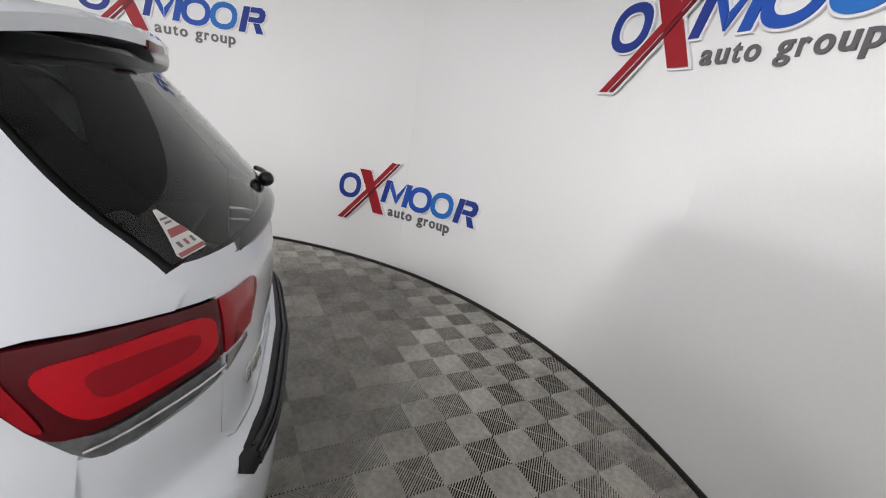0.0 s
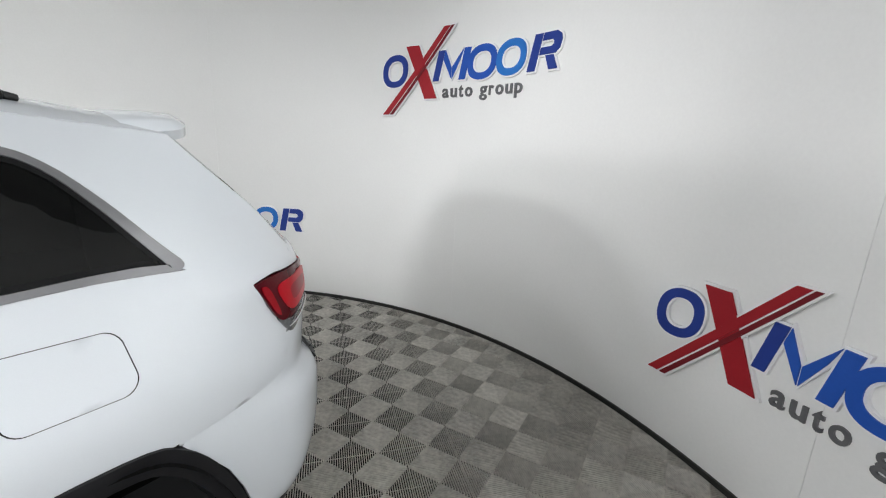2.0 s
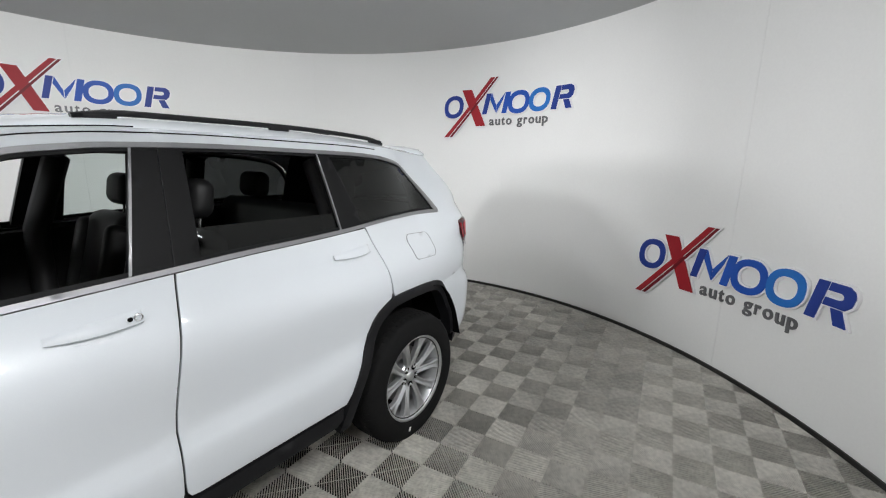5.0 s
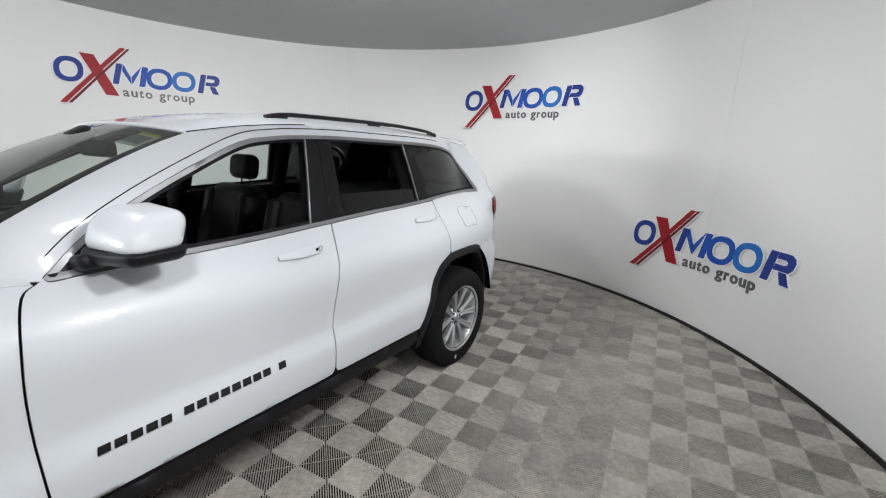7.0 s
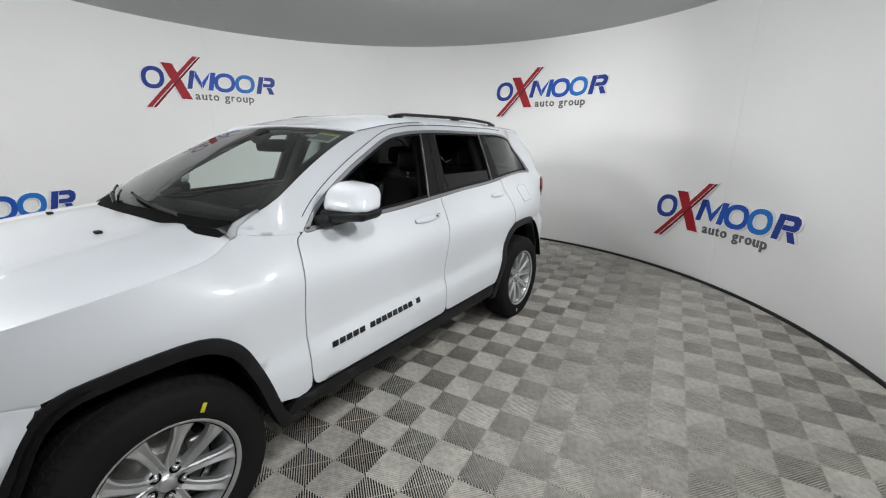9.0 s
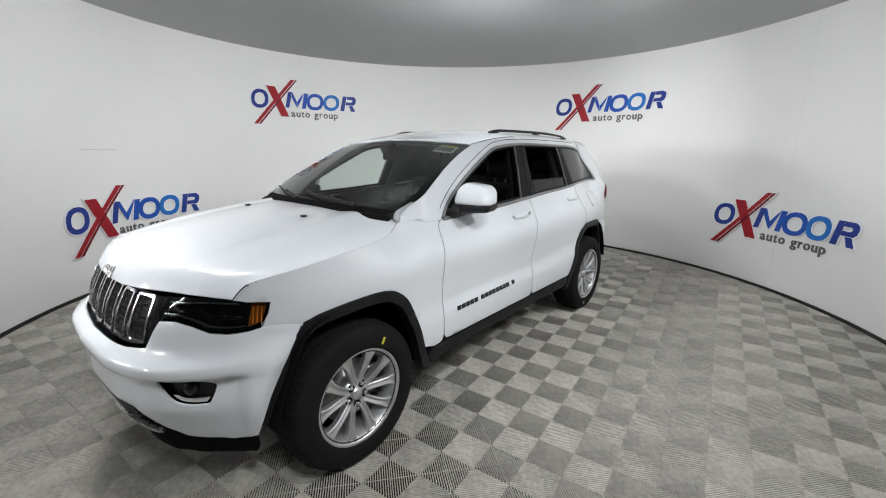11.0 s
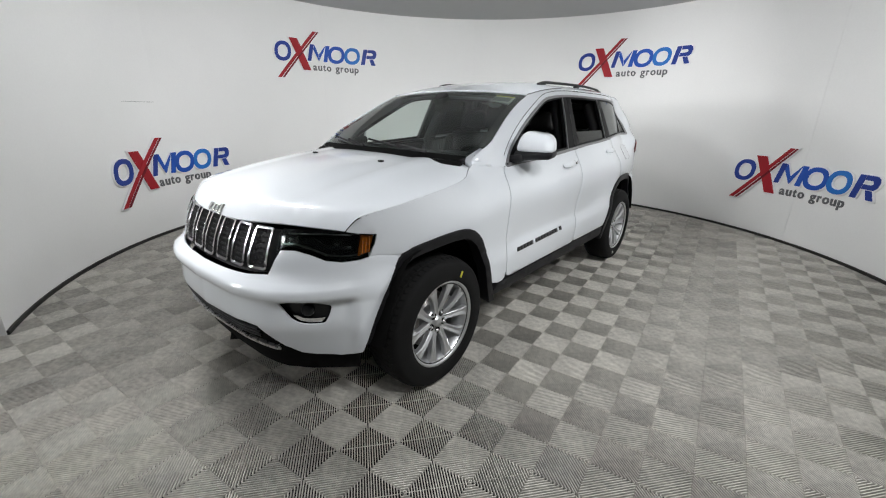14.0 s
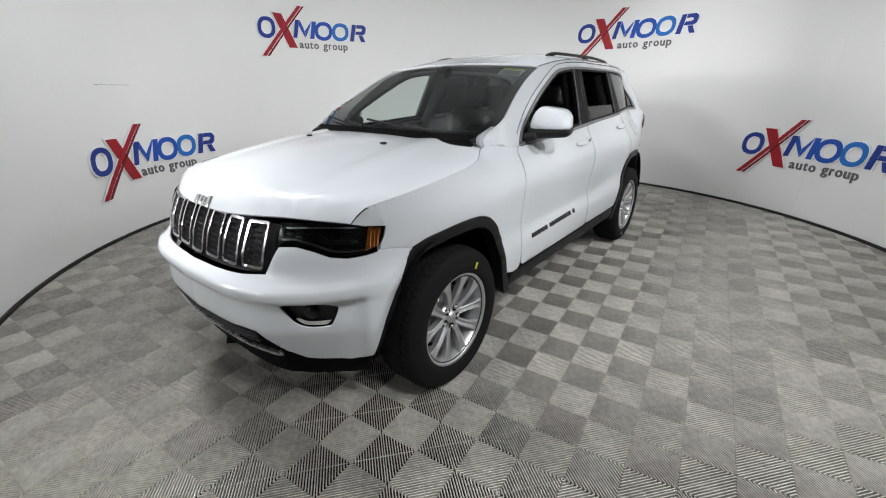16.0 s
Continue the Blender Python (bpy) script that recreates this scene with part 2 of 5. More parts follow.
def sheet(outline, holes, surf, step, thick, sign=1, lip=0.0):
    """A panel: an outline with holes in the plane of a surface's two parameters, bent onto surf(u, v), thick metres deep.
    sign: which way its outer face looks; lip: how far its edges are rolled in."""
    from mathutils.geometry import delaunay_2d_cdt
    loops = [dense(l, step) for l in (outline, *holes)]
    pts, edges = [], []
    for l in loops:
        k = len(pts)
        pts += l
        edges += [(k + i, k + (i + 1) % len(l)) for i in range(len(l))]
    arr = np.array(pts)
    lo, hi = arr.min(0), arr.max(0)
    gx, gy = np.meshgrid(np.arange(lo[0] + step / 2, hi[0], step), np.arange(lo[1] + step / 2, hi[1], step))
    grid = np.c_[gx.ravel(), gy.ravel()]
    ok = inside(grid, loops[0])
    for l in loops[1:]:
        ok &= ~inside(grid, l)
    grid = grid[ok]
    if len(grid):
        grid = grid[np.array([((arr - g) ** 2).sum(1).min() > (0.45 * step) ** 2 for g in grid])]
    res = delaunay_2d_cdt([Vector(p) for p in pts] + [Vector(p) for p in grid], edges, [], 0, 1e-6)
    vs, fs = res[0], res[2]
    v2 = np.array([tuple(v) for v in vs])
    cen = np.array([v2[list(f)].mean(0) for f in fs])
    ok = inside(cen, loops[0])
    for l in loops[1:]:
        ok &= ~inside(cen, l)
    fs = [f for f, k in zip(fs, ok) if k]
    rim = set()
    for f in fs:
        for i in range(len(f)):
            e = (f[i], f[(i + 1) % len(f)])
            if (e[1], e[0]) in rim:
                rim.remove((e[1], e[0]))
            else:
                rim.add(e)
    top, nor = [], []
    for u, v in v2:
        p = Vector(surf(u, v))
        e = 0.002
        n = (Vector(surf(u + e, v)) - Vector(surf(u - e, v))).cross(Vector(surf(u, v + e)) - Vector(surf(u, v - e)))
        n = n.normalized() * sign if n.length > 1e-12 else Vector((0, 0, 1))
        top.append(p)
        nor.append(n)
    k = len(top)
    f3 = [tuple(f) if sign > 0 else tuple(reversed(f)) for f in fs]
    verts = list(top)
    faces = list(f3)
    if lip:
        edge_v = {a for e in rim for a in e}
        for a in edge_v:
            verts[a] = top[a] - nor[a] * lip
    if thick:
        verts += [p - n * thick for p, n in zip(top, nor)]
        faces += [tuple(k + i for i in reversed(f)) for f in f3]
        idx = {}
        for e in rim:
            for a in e:
                if a not in idx:
                    idx[a] = len(verts)
                    verts += [verts[a], verts[k + a]]
        for a, b in rim:
            q = (idx[a], idx[a] + 1, idx[b] + 1, idx[b])
            faces.append(q if sign > 0 else tuple(reversed(q)))
    return tri_mesh(verts, faces, "panel")


def rbox(bm, size, m, r=0.02, seg=3):
    """A box with rounded edges, added to bm."""
    got = bmesh.ops.create_cube(bm, size=1, matrix=Matrix.Diagonal((*size, 1)))
    vs = got["verts"]
    es = list({e for v in vs for e in v.link_edges})
    out = bmesh.ops.bevel(bm, geom=es, offset=min(r, 0.48 * min(size)), segments=seg, affect="EDGES", profile=0.5)
    done = {v for f in out["faces"] for v in f.verts} | {v for v in vs if v.is_valid}
    bmesh.ops.transform(bm, matrix=m, verts=list(done))


def boxed(size, m, r=0.02, seg=3):
    bm = bmesh.new()
    rbox(bm, size, m, r, seg)
    return bm


def lathe(profile, seg, axis="Y"):
    """A turned body: profile of (radius, along), round the Y axis."""
    verts, faces = [], []
    n = len(profile)
    for k in range(seg):
        a = 2 * math.pi * k / seg
        verts += [(r * math.cos(a), y, r * math.sin(a)) for r, y in profile]
    for k in range(seg):
        for i in range(n - 1):
            a, b = k * n + i, ((k + 1) % seg) * n + i
            faces.append((a, a + 1, b + 1, b))
    return tri_mesh(verts, faces, "turned")


def tube(points, r, seg=8, flat=1.0):
    """A round bar along points."""
    verts, faces = [], []
    pts = [Vector(p) for p in points]
    for i, p in enumerate(pts):
        d = (pts[min(i + 1, len(pts) - 1)] - pts[max(i - 1, 0)]).normalized()
        a = d.cross(Vector((0, 0, 1)))
        a = a.normalized() if a.length > 1e-6 else Vector((1, 0, 0))
        b = a.cross(d)
        verts += [p + a * r * math.cos(2 * math.pi * k / seg) + b * r * flat * math.sin(2 * math.pi * k / seg) for k in range(seg)]
    for i in range(len(pts) - 1):
        for k in range(seg):
            j = (k + 1) % seg
            faces.append((i * seg + k, i * seg + j, (i + 1) * seg + j, (i + 1) * seg + k))
    faces += [tuple(range(seg)), tuple(reversed(range((len(pts) - 1) * seg, len(pts) * seg)))]
    return tri_mesh(verts, faces, "bar")


# ---- the booth's structure ----
def arc_shell(a0, a1, r0, r1, z0, z1, seg):
    verts, faces = [], []
    for i in range(seg + 1):
        a = a0 + (a1 - a0) * i / seg
        verts += [at(a, r0, z0), at(a, r0, z1), at(a, r1, z1), at(a, r1, z0)]
    for i in range(seg):
        for k in range(4):
            j = (k + 1) % 4
            faces.append((4 * i + k, 4 * i + 4 + k, 4 * i + 4 + j, 4 * i + j) if a1 < a0 else (4 * i + j, 4 * i + 4 + j, 4 * i + 4 + k, 4 * i + k))
    faces += [(0, 1, 2, 3), (4 * seg + 3, 4 * seg + 2, 4 * seg + 1, 4 * seg)]
    return tri_mesh(verts, faces, "shell")


wall = tagged(empty("wall_round"), "curved white booth wall of tall boards with fine joints", "wall", kind="structure")
for k in range(7):
    a0 = OPEN_B - 40 * k
    ob = solid("board", arc_shell(a0 - 0.008, a0 - 40 + 0.008, RAD + (0.001 if (k % 2) else 0.0), RAD + 0.05, 0.0, TOP, 28), WALL, wall)
    ob.data.shade_smooth()
    ob.data.set_sharp_from_angle(angle=radians(30))
strip = solid("baseboard", arc_shell(OPEN_B, OPEN_B - 280, RAD - 0.016, RAD - 0.001, 0.0005, 0.032, 150), BASE)
strip.data.set_sharp_from_angle(angle=radians(30))
tagged(strip, "thin black rubber strip along the foot of the wall", "baseboard", kind="structure")
bm = bmesh.new()
bmesh.ops.create_circle(bm, cap_ends=True, segments=128, radius=RAD + 0.3, matrix=Matrix.Translation((CX, CY, TOP)))
ext = bmesh.ops.extrude_face_region(bm, geom=bm.faces[:])
bmesh.ops.translate(bm, vec=(0, 0, 0.12), verts=[g for g in ext["geom"] if isinstance(g, bmesh.types.BMVert)])
bmesh.ops.recalc_face_normals(bm, faces=bm.faces[:])
tagged(solid("ceiling", bm, CEIL, smooth=False), "flat matt grey booth ceiling above the round wall", "ceiling", kind="structure")

# a faint scuff on one board
solid("scuff", arc_shell(-55.0, -61.5, RAD - 0.0012, RAD - 0.0004, 1.546, 1.549, 12), INK, wall, "thin grey scuff line")

# the plain hall round the booth, behind the camera
hall = tagged(empty("wall_hall"), "plain painted hall walls outside the booth entrance", "wall", kind="structure")
HX0, HX1, HY0, HY1, HH = -5.6, 10.4, -5.4, 6.2, 4.2
for sx, sy, px_, py_ in ((0.15, HY1 - HY0, HX0, (HY0 + HY1) / 2), (0.15, HY1 - HY0, HX1, (HY0 + HY1) / 2), (HX1 - HX0 - 0.16, 0.15, (HX0 + HX1) / 2, HY0), (HX1 - HX0 - 0.16, 0.15, (HX0 + HX1) / 2, HY1)):
    solid("wall_panel", boxed((sx, sy, HH), Matrix.Translation((px_, py_, HH / 2 - 0.02)), 0.005, 1), GARAGE, hall, smooth=False)
tagged(solid("ceiling_hall", boxed((HX1 - HX0, HY1 - HY0, 0.12), Matrix.Translation(((HX0 + HX1) / 2, (HY0 + HY1) / 2, HH + 0.08)), 0.005, 1), GARAGE, smooth=False), "plain painted hall ceiling", "ceiling", kind="structure")
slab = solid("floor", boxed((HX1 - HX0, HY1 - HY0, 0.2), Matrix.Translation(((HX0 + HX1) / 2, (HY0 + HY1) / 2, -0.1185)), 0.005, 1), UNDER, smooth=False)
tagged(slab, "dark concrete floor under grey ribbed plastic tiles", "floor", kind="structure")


# ---- wall logos: plain shapes, standing off the wall on white backings ----
GLYPHS = {}


def glyph(ch):
    """The outline of one small letter of the built-in font, x-height 0.078."""
    if ch not in GLYPHS:
        cu = bpy.data.curves.new("letter", "FONT")
        cu.body, cu.size, cu.extrude, cu.offset, cu.resolution_u = ch, 0.152, 0.0055, 0.0030, 4
        ob = bpy.data.objects.new("letter", cu)
        me = ob.to_mesh()
        GLYPHS[ch] = [tuple(v.co) for v in me.vertices], [tuple(p.vertices) for p in me.polygons]
        ob.to_mesh_clear()
        bpy.data.objects.remove(ob)
        bpy.data.curves.remove(cu)
    return GLYPHS[ch]


def logo(a0, dz):
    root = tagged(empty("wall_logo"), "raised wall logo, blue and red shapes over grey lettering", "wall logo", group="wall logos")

    def place(d):
        return lambda s, z: at(a0 - math.degrees(s / RAD), RAD - d, z + dz)

    def ring(cx, cz, rx, rz, w, lean=0.0, grow=0.0):
        def oval(a, b):
            return [(cx + a * math.cos(t) * (abs(math.cos(t)) ** -0.12) + lean * b * math.sin(t), cz + b * math.sin(t) * (abs(math.sin(t)) ** -0.12)) for t in [2 * math.pi * (i + 0.5) / 40 for i in range(40)]]
        return oval(rx + grow, rz + grow), [oval(rx - w - grow, rz - w - grow)]

    def put(name, shape, material, d, th, label=""):
        out, holes = shape
        ob = solid(name, sheet(out, holes, place(d), 0.045, th, 1), material, root, label)
        ob.data.set_sharp_from_angle(angle=radians(40))

    def grown(poly, g):
        out = []
        n = len(poly)
        for i in range(n):
            (ax, ay), (bx, by), (qx, qy) = poly[i - 1], poly[i], poly[(i + 1) % n]
            d1, d2 = Vector((bx - ax, by - ay)).normalized(), Vector((qx - bx, qy - by)).normalized()
            n1, n2 = Vector((d1.y, -d1.x)), Vector((d2.y, -d2.x))
            m = n1 + n2
            m = m / max(0.35, m.length_squared / 2) if m.length > 1e-6 else n1
            m = m * (1 if m.length < 2.2 else 2.2 / m.length)
            out.append((bx + m.x * g, by + m.y * g))
        return out

    O = [(0.135, 2.335, 0.135, 0.140, 0.052, LOGO_NAVY), (1.046, 2.351, 0.143, 0.132, 0.052, LOGO_BLUE), (1.325, 2.355, 0.138, 0.130, 0.052, LOGO_LIGHT)]
    for cx, cz, rx, rz, w, m in O:
        put("ring", ring(cx, cz, rx, rz, w, 0.12), m, 0.030, 0.008)
        put("backing", ring(cx, cz, rx, rz, w, 0.12, 0.012), LOGO_WHITE, 0.022, 0.018, "white backing")
    blocks = []
    # a slanting group of bars in place of each remaining character
    blocks += [([(0.542, 2.232), (0.602, 2.232), (0.665, 2.476), (0.602, 2.476)], LOGO_NAVY),
               ([(0.672, 2.476), (0.735, 2.335), (0.735, 2.245), (0.652, 2.40)], LOGO_BLUE),
               ([(0.742, 2.245), (0.742, 2.335), (0.86, 2.476), (0.825, 2.39)], LOGO_BLUE),
               ([(0.815, 2.232), (0.878, 2.232), (0.935, 2.476), (0.868, 2.476)], LOGO_BLUE)]
    blocks += [([(1.478, 2.232), (1.545, 2.232), (1.602, 2.478), (1.535, 2.478)], LOGO_NAVY),
               ([(1.612, 2.478), (1.72, 2.478), (1.755, 2.455), (1.765, 2.42), (1.75, 2.365), (1.715, 2.335), (1.578, 2.335), (1.590, 2.383), (1.675, 2.383), (1.698, 2.395), (1.700, 2.415), (1.685, 2.428), (1.600, 2.428)], LOGO_NAVY),
               ([(1.632, 2.328), (1.700, 2.328), (1.742, 2.232), (1.668, 2.232)], LOGO_NAVY)]
    for poly, m in blocks:
        poly = poly if sum(poly[i - 1][0] * poly[i][1] - poly[i][0] * poly[i - 1][1] for i in range(len(poly))) > 0 else poly[::-1]
        put("bar", (poly, []), m, 0.030, 0.008)
        put("backing", (grown(poly, 0.012), []), LOGO_WHITE, 0.022, 0.018, "white backing")
    cross = [([(0.252, 2.537), (0.388, 2.537), (0.592, 2.090), (0.462, 2.090)], LOGO_RED, 0.034)]
    sl = [(0.006, 1.957), (0.118, 1.957), (0.757, 2.662), (0.655, 2.662)]
    a, b, c, d = sl
    lerp = lambda p, q, t: (p[0] + (q[0] - p[0]) * t, p[1] + (q[1] - p[1]) * t)
    cross += [([a, lerp(a, b, 0.56), lerp(d, c, 0.60), d], LOGO_RED, 0.040), ([lerp(a, b, 0.68), b, c, lerp(d, c, 0.72)], LOGO_DARKRED, 0.040)]
    for poly, m, dep in cross:
        poly = poly if sum(poly[i - 1][0] * poly[i][1] - poly[i][0] * poly[i - 1][1] for i in range(len(poly))) > 0 else poly[::-1]
        put("crossed_bar", (poly, []), m, dep, 0.008)
    put("backing", (grown([a, b, c, d], 0.012), []), LOGO_WHITE, 0.0335, 0.010, "white backing")
    put("backing", (grown([(0.252, 2.537), (0.462, 2.090), (0.592, 2.090), (0.388, 2.537)], 0.012), []), LOGO_WHITE, 0.022, 0.018, "white backing")
    # the line of small grey writing, letter by letter
    s = 0.638
    for ch, w in zip("auto group", (0.066, 0.066, 0.045, 0.075, 0.0, 0.072, 0.046, 0.075, 0.066, 0.072)):
        if w == 0.0:
            s += 0.055
            continue
        vs, fs = glyph(ch)
        lo, hi = min(v[0] for v in vs), max(v[0] for v in vs)
        pts = [place(0.0065 + v[2])(s + (v[0] - lo) / (hi - lo) * w, 2.098 + v[1]) for v in vs]
        solid("letter", tri_mesh(pts, fs, "letter"), LOGO_GREY, root, smooth=False)
        s += w + 0.020
    return root


for k in range(5):
    logo(-50.0 - 39.93 * k, 0.0 if k % 2 else -1.513)

# ---- the car: x ahead, y to its left, z up, from the middle of its wheelbase ----
car = tagged(empty("car", pose(0.015, 0, 0, 0, 0, -1.0)), "white five-door SUV with black cladding and open driver window", "car")

profile = spline((0.26, 0.38, 0.47, 0.58, 0.64, 0.72, 0.85, 0.97, 1.06, 1.14, 1.22), (0.912, 0.936, 0.946, 0.955, 0.957, 0.945, 0.949, 0.954, 0.945, 0.931, 0.912))
GX = (0.86, 1.0, 1.05, 1.078, 1.146, 1.244, 1.4, 1.55, 1.7, 1.82, 1.904, 1.926, 1.947)
gap_z = spline(GX, (1.226, 1.214, 1.200, 1.191, 1.166, 1.148, 1.128, 1.110, 1.090, 1.075, 1.060, 1.030, 0.990))
gap_y = spline(GX, (0.800, 0.775, 0.775, 0.784, 0.825, 0.857, 0.868, 0.862, 0.846, 0.825, 0.802, 0.775, 0.750))
edge_z = spline(GX, (1.226, 1.214, 1.200, 1.191, 1.166, 1.148, 1.128, 1.110, 1.090, 1.075, 1.062, 1.058, 1.054))


def belt(x):
    return 1.11 + 0.058 * (0.94 - x)


def taper(x):
    if x > 1.03:
        return 0.141 * ((x - 1.03) / 0.84) ** 2
    if x < -1.06:
        return 0.126 * ((-1.06 - x) / 0.94) ** 1.3
    return 0.0


def ease(t):
    t = min(1.0, max(0.0, t))
    return t * t * (3 - 2 * t)


def half(x, z):
    """Half the body's width at x, z."""
    zb = belt(x)
    y = profile(min(z, zb)) - taper(x)
    if z > zb and x < 1.03:
        y -= (0.30 * (z - zb) + 0.10 * (z - zb) ** 2) * (1 - min(1.0, max(0.0, (x - 0.86) / 0.17)))
    if x > 0.80:
        zs = gap_z(x) - 0.23
        k = min(1.0, max(0.0, (x - 0.86) / 0.17))
        if z > zs:
            top = profile(min(gap_z(x), zb)) - taper(x)
            y -= k * (top - gap_y(x)) * ((z - zs) / 0.23) ** 2
    if x < -2.05:
        y -= 1.9 * (-2.05 - x) ** 2
    rest = 1 - min(1.0, max(0.0, (x - 0.86) / 0.17))
    # shoulders that lean in, a greenhouse that narrows to both ends, and the hollow above the doors' lower crease
    y -= 0.070 * ease((z - 1.02) / 0.24) * ease((x + 2.0) / 0.35) * rest
    y -= (0.012 * ease((z - 0.98) / 0.19) + 0.020 * ease((z - 1.3) / 0.3)) * ease((x - 0.05) / 0.6) * rest
    y -= 0.034 * ease((-1.35 - x) / 0.55) * ease((z - 1.22) / 0.10)
    y -= 0.052 * ease((z - 1.38) / 0.24) * ease((-1.50 - x) / 0.40)
    y += 0.024 * ease((-1.85 - x) / 0.2) * ease((z - 1.13) / 0.09) * (1 - ease((z - 1.25) / 0.10))
    d = z - 0.655 - 0.05 * ease((-0.1 - x) / 0.9)
    return y - 0.014 * ease((d + 0.005) / 0.06) * (1 - ease((d - 0.06) / 0.28)) * ease((0.98 - x) / 0.35) * ease((x + 1.25) / 0.3)


def side_at(s, off=0.0):
    return lambda x, z: (x, s * (half(x, z) + off), z)


def both(name, outline, material, holes=(), off=0.0, thick=0.012, step=0.05, label="", lip=0.002, parent=None, sides=(1, -1)):
    made = []
    for s in sides:
        made.append(solid(name, sheet(outline, holes, side_at(s, off), step, thick, -s, lip), material, parent or car, label))
    return made


# outlines of the side, as x and z
dlo_arc = [(0.645, 1.300), (0.493, 1.396), (0.277, 1.510), (0.067, 1.606), (-0.10, 1.636), (-0.25, 1.648), (-0.50, 1.655), (-0.85, 1.653), (-1.31, 1.645), (-1.556, 1.614), (-1.658, 1.572), (-1.746, 1.486), (-1.825, 1.384)]
dlo_sill = [(-1.40, 1.299), (-0.92, 1.268), (-0.574, 1.252), (-0.30, 1.235), (0.11, 1.211), (0.40, 1.200), (0.66, 1.192)]
dlo_top = bend([(0.742, 1.214)] + dlo_arc + [(-1.872, 1.328)], 4)
dlo_low = bend([(-1.872, 1.328), (-1.878, 1.314), (-1.868, 1.303), (-1.835, 1.299)] + dlo_sill + [(0.735, 1.187), (0.757, 1.190), (0.760, 1.200), (0.742, 1.214)], 3)
dlo_core = bend([(0.768, 1.188)] + dlo_arc + [(-1.888, 1.299)], 4)[:-1] + bend([(-1.888, 1.299)] + dlo_sill + [(0.768, 1.188)], 4)[:-1]
dlo = dlo_top[:-1] + dlo_low[:-1]
arch_f = [(0.965, 0.36), (1.02, 0.50), (1.095, 0.72), (1.17, 0.845), (1.30, 0.905), (1.55, 0.885), (1.71, 0.83), (1.82, 0.64), (1.905, 0.40)]
arch_r = [(-1.972, 0.485), (-1.90, 0.70), (-1.79, 0.855), (-1.66, 0.912), (-1.30, 0.93), (-1.18, 0.905), (-1.08, 0.83), (-0.97, 0.60), (-0.86, 0.36)]
arch_fb, arch_rb = bend(arch_f, 4), bend(arch_r, 4)

screen_edge = [(1.03, 1.224), (0.83, 1.345), (0.60, 1.475), (0.40, 1.575), (0.27, 1.628)]
roof_edge = [(0.27, 1.628), (0.0, 1.670), (-0.3, 1.693), (-1.0, 1.697), (-1.6, 1.676), (-1.93, 1.650)]
hatch_edge = [(-1.93, 1.650), (-2.045, 1.52), (-2.165, 1.385), (-2.275, 1.262)]
aperture = (bend(screen_edge, 4)[:-1] + bend(roof_edge, 4)[:-1] + bend(hatch_edge, 4)
            + [(-2.262, 1.235), (-2.20, 1.240), (-2.11, 1.246), (-2.033, 1.231), (-2.105, 1.108), (-2.147, 1.045), (-2.137, 0.945)] + bend([(-2.13, 0.93), (-2.03, 0.905), (-1.90, 0.888), (-1.815, 0.882)], 3)
            + [p for p in arch_rb if p[1] > 0.862 and -1.80 < p[0] < -1.245] + [(-1.243, 0.95)] + bend([(-1.241, 0.97), (-1.222, 1.08), (-1.190, 1.22), (-1.168, 1.284)], 3)
            + [p for p in dlo_low if p[0] < -1.175][::-1] + dlo_top[::-1] + [(0.757, 1.204), (0.768, 1.190), (0.90, 1.206)])
both("body_side", aperture, PAINT, step=0.04, label="white body side with pillars and rear quarter")
flap = []
for (ax, az), a0 in (((-1.510, 1.168), 0), ((-1.672, 1.160), 90), ((-1.680, 1.100), 180), ((-1.522, 1.106), 270)):
    flap += [(ax + 0.038 * math.cos(radians(a0 + 15 * i)), az + 0.038 * math.sin(radians(a0 + 15 * i))) for i in range(7)]
cen = Vector((sum(p[0] for p in flap) / len(flap), sum(p[1] for p in flap) / len(flap)))
inner = [tuple(cen + (Vector(p) - cen) * 0.980) for p in flap]
solid("fuel_flap_joint", sheet(flap, [inner], side_at(1, 0.0016), 0.03, 0.006, -1), CLAD, car)
solid("fuel_flap", sheet(inner, [], side_at(1, 0.0024), 0.03, 0.006, -1, 0.001), PAINT, car)

door_front = [(0.778, 1.184), (0.814, 1.155), (0.842, 1.05), (0.856, 0.88), (0.853, 0.62), (0.846, 0.54), (0.838, 0.507), (0.820, 0.490), (0.79, 0.486)]
door_low = [(0.79, 0.486), (-0.165, 0.488)]
door_rear = [(-0.165, 0.488), (-0.193, 0.493), (-0.206, 0.512), (-0.209, 0.56), (-0.215, 0.80), (-0.250, 1.05), (-0.292, 1.230)]
belt_low = [p for p in dlo_low if p[0] > -1.17]
fd = bend(door_front, 4)[:-1] + door_low[:-1] + bend(door_rear, 4) + [(p[0], p[1] - 0.004) for p in belt_low if -0.285 < p[0] < 0.76]
rd = ([(p[0] - 0.007, p[1]) for p in bend(door_rear, 4) if p[1] > 0.54][::-1] + [(-0.218, 0.515), (-0.230, 0.495), (-0.26, 0.490), (-0.905, 0.490)]
      + [p for p in arch_rb if 0.50 < p[1] < 0.93 and p[0] > -1.225][::-1] + bend([(-1.232, 0.95), (-1.215, 1.08), (-1.183, 1.22), (-1.161, 1.278)], 3)
      + [(p[0], p[1] - 0.004) for p in belt_low if -1.15 < p[0] < -0.305])
doors = []
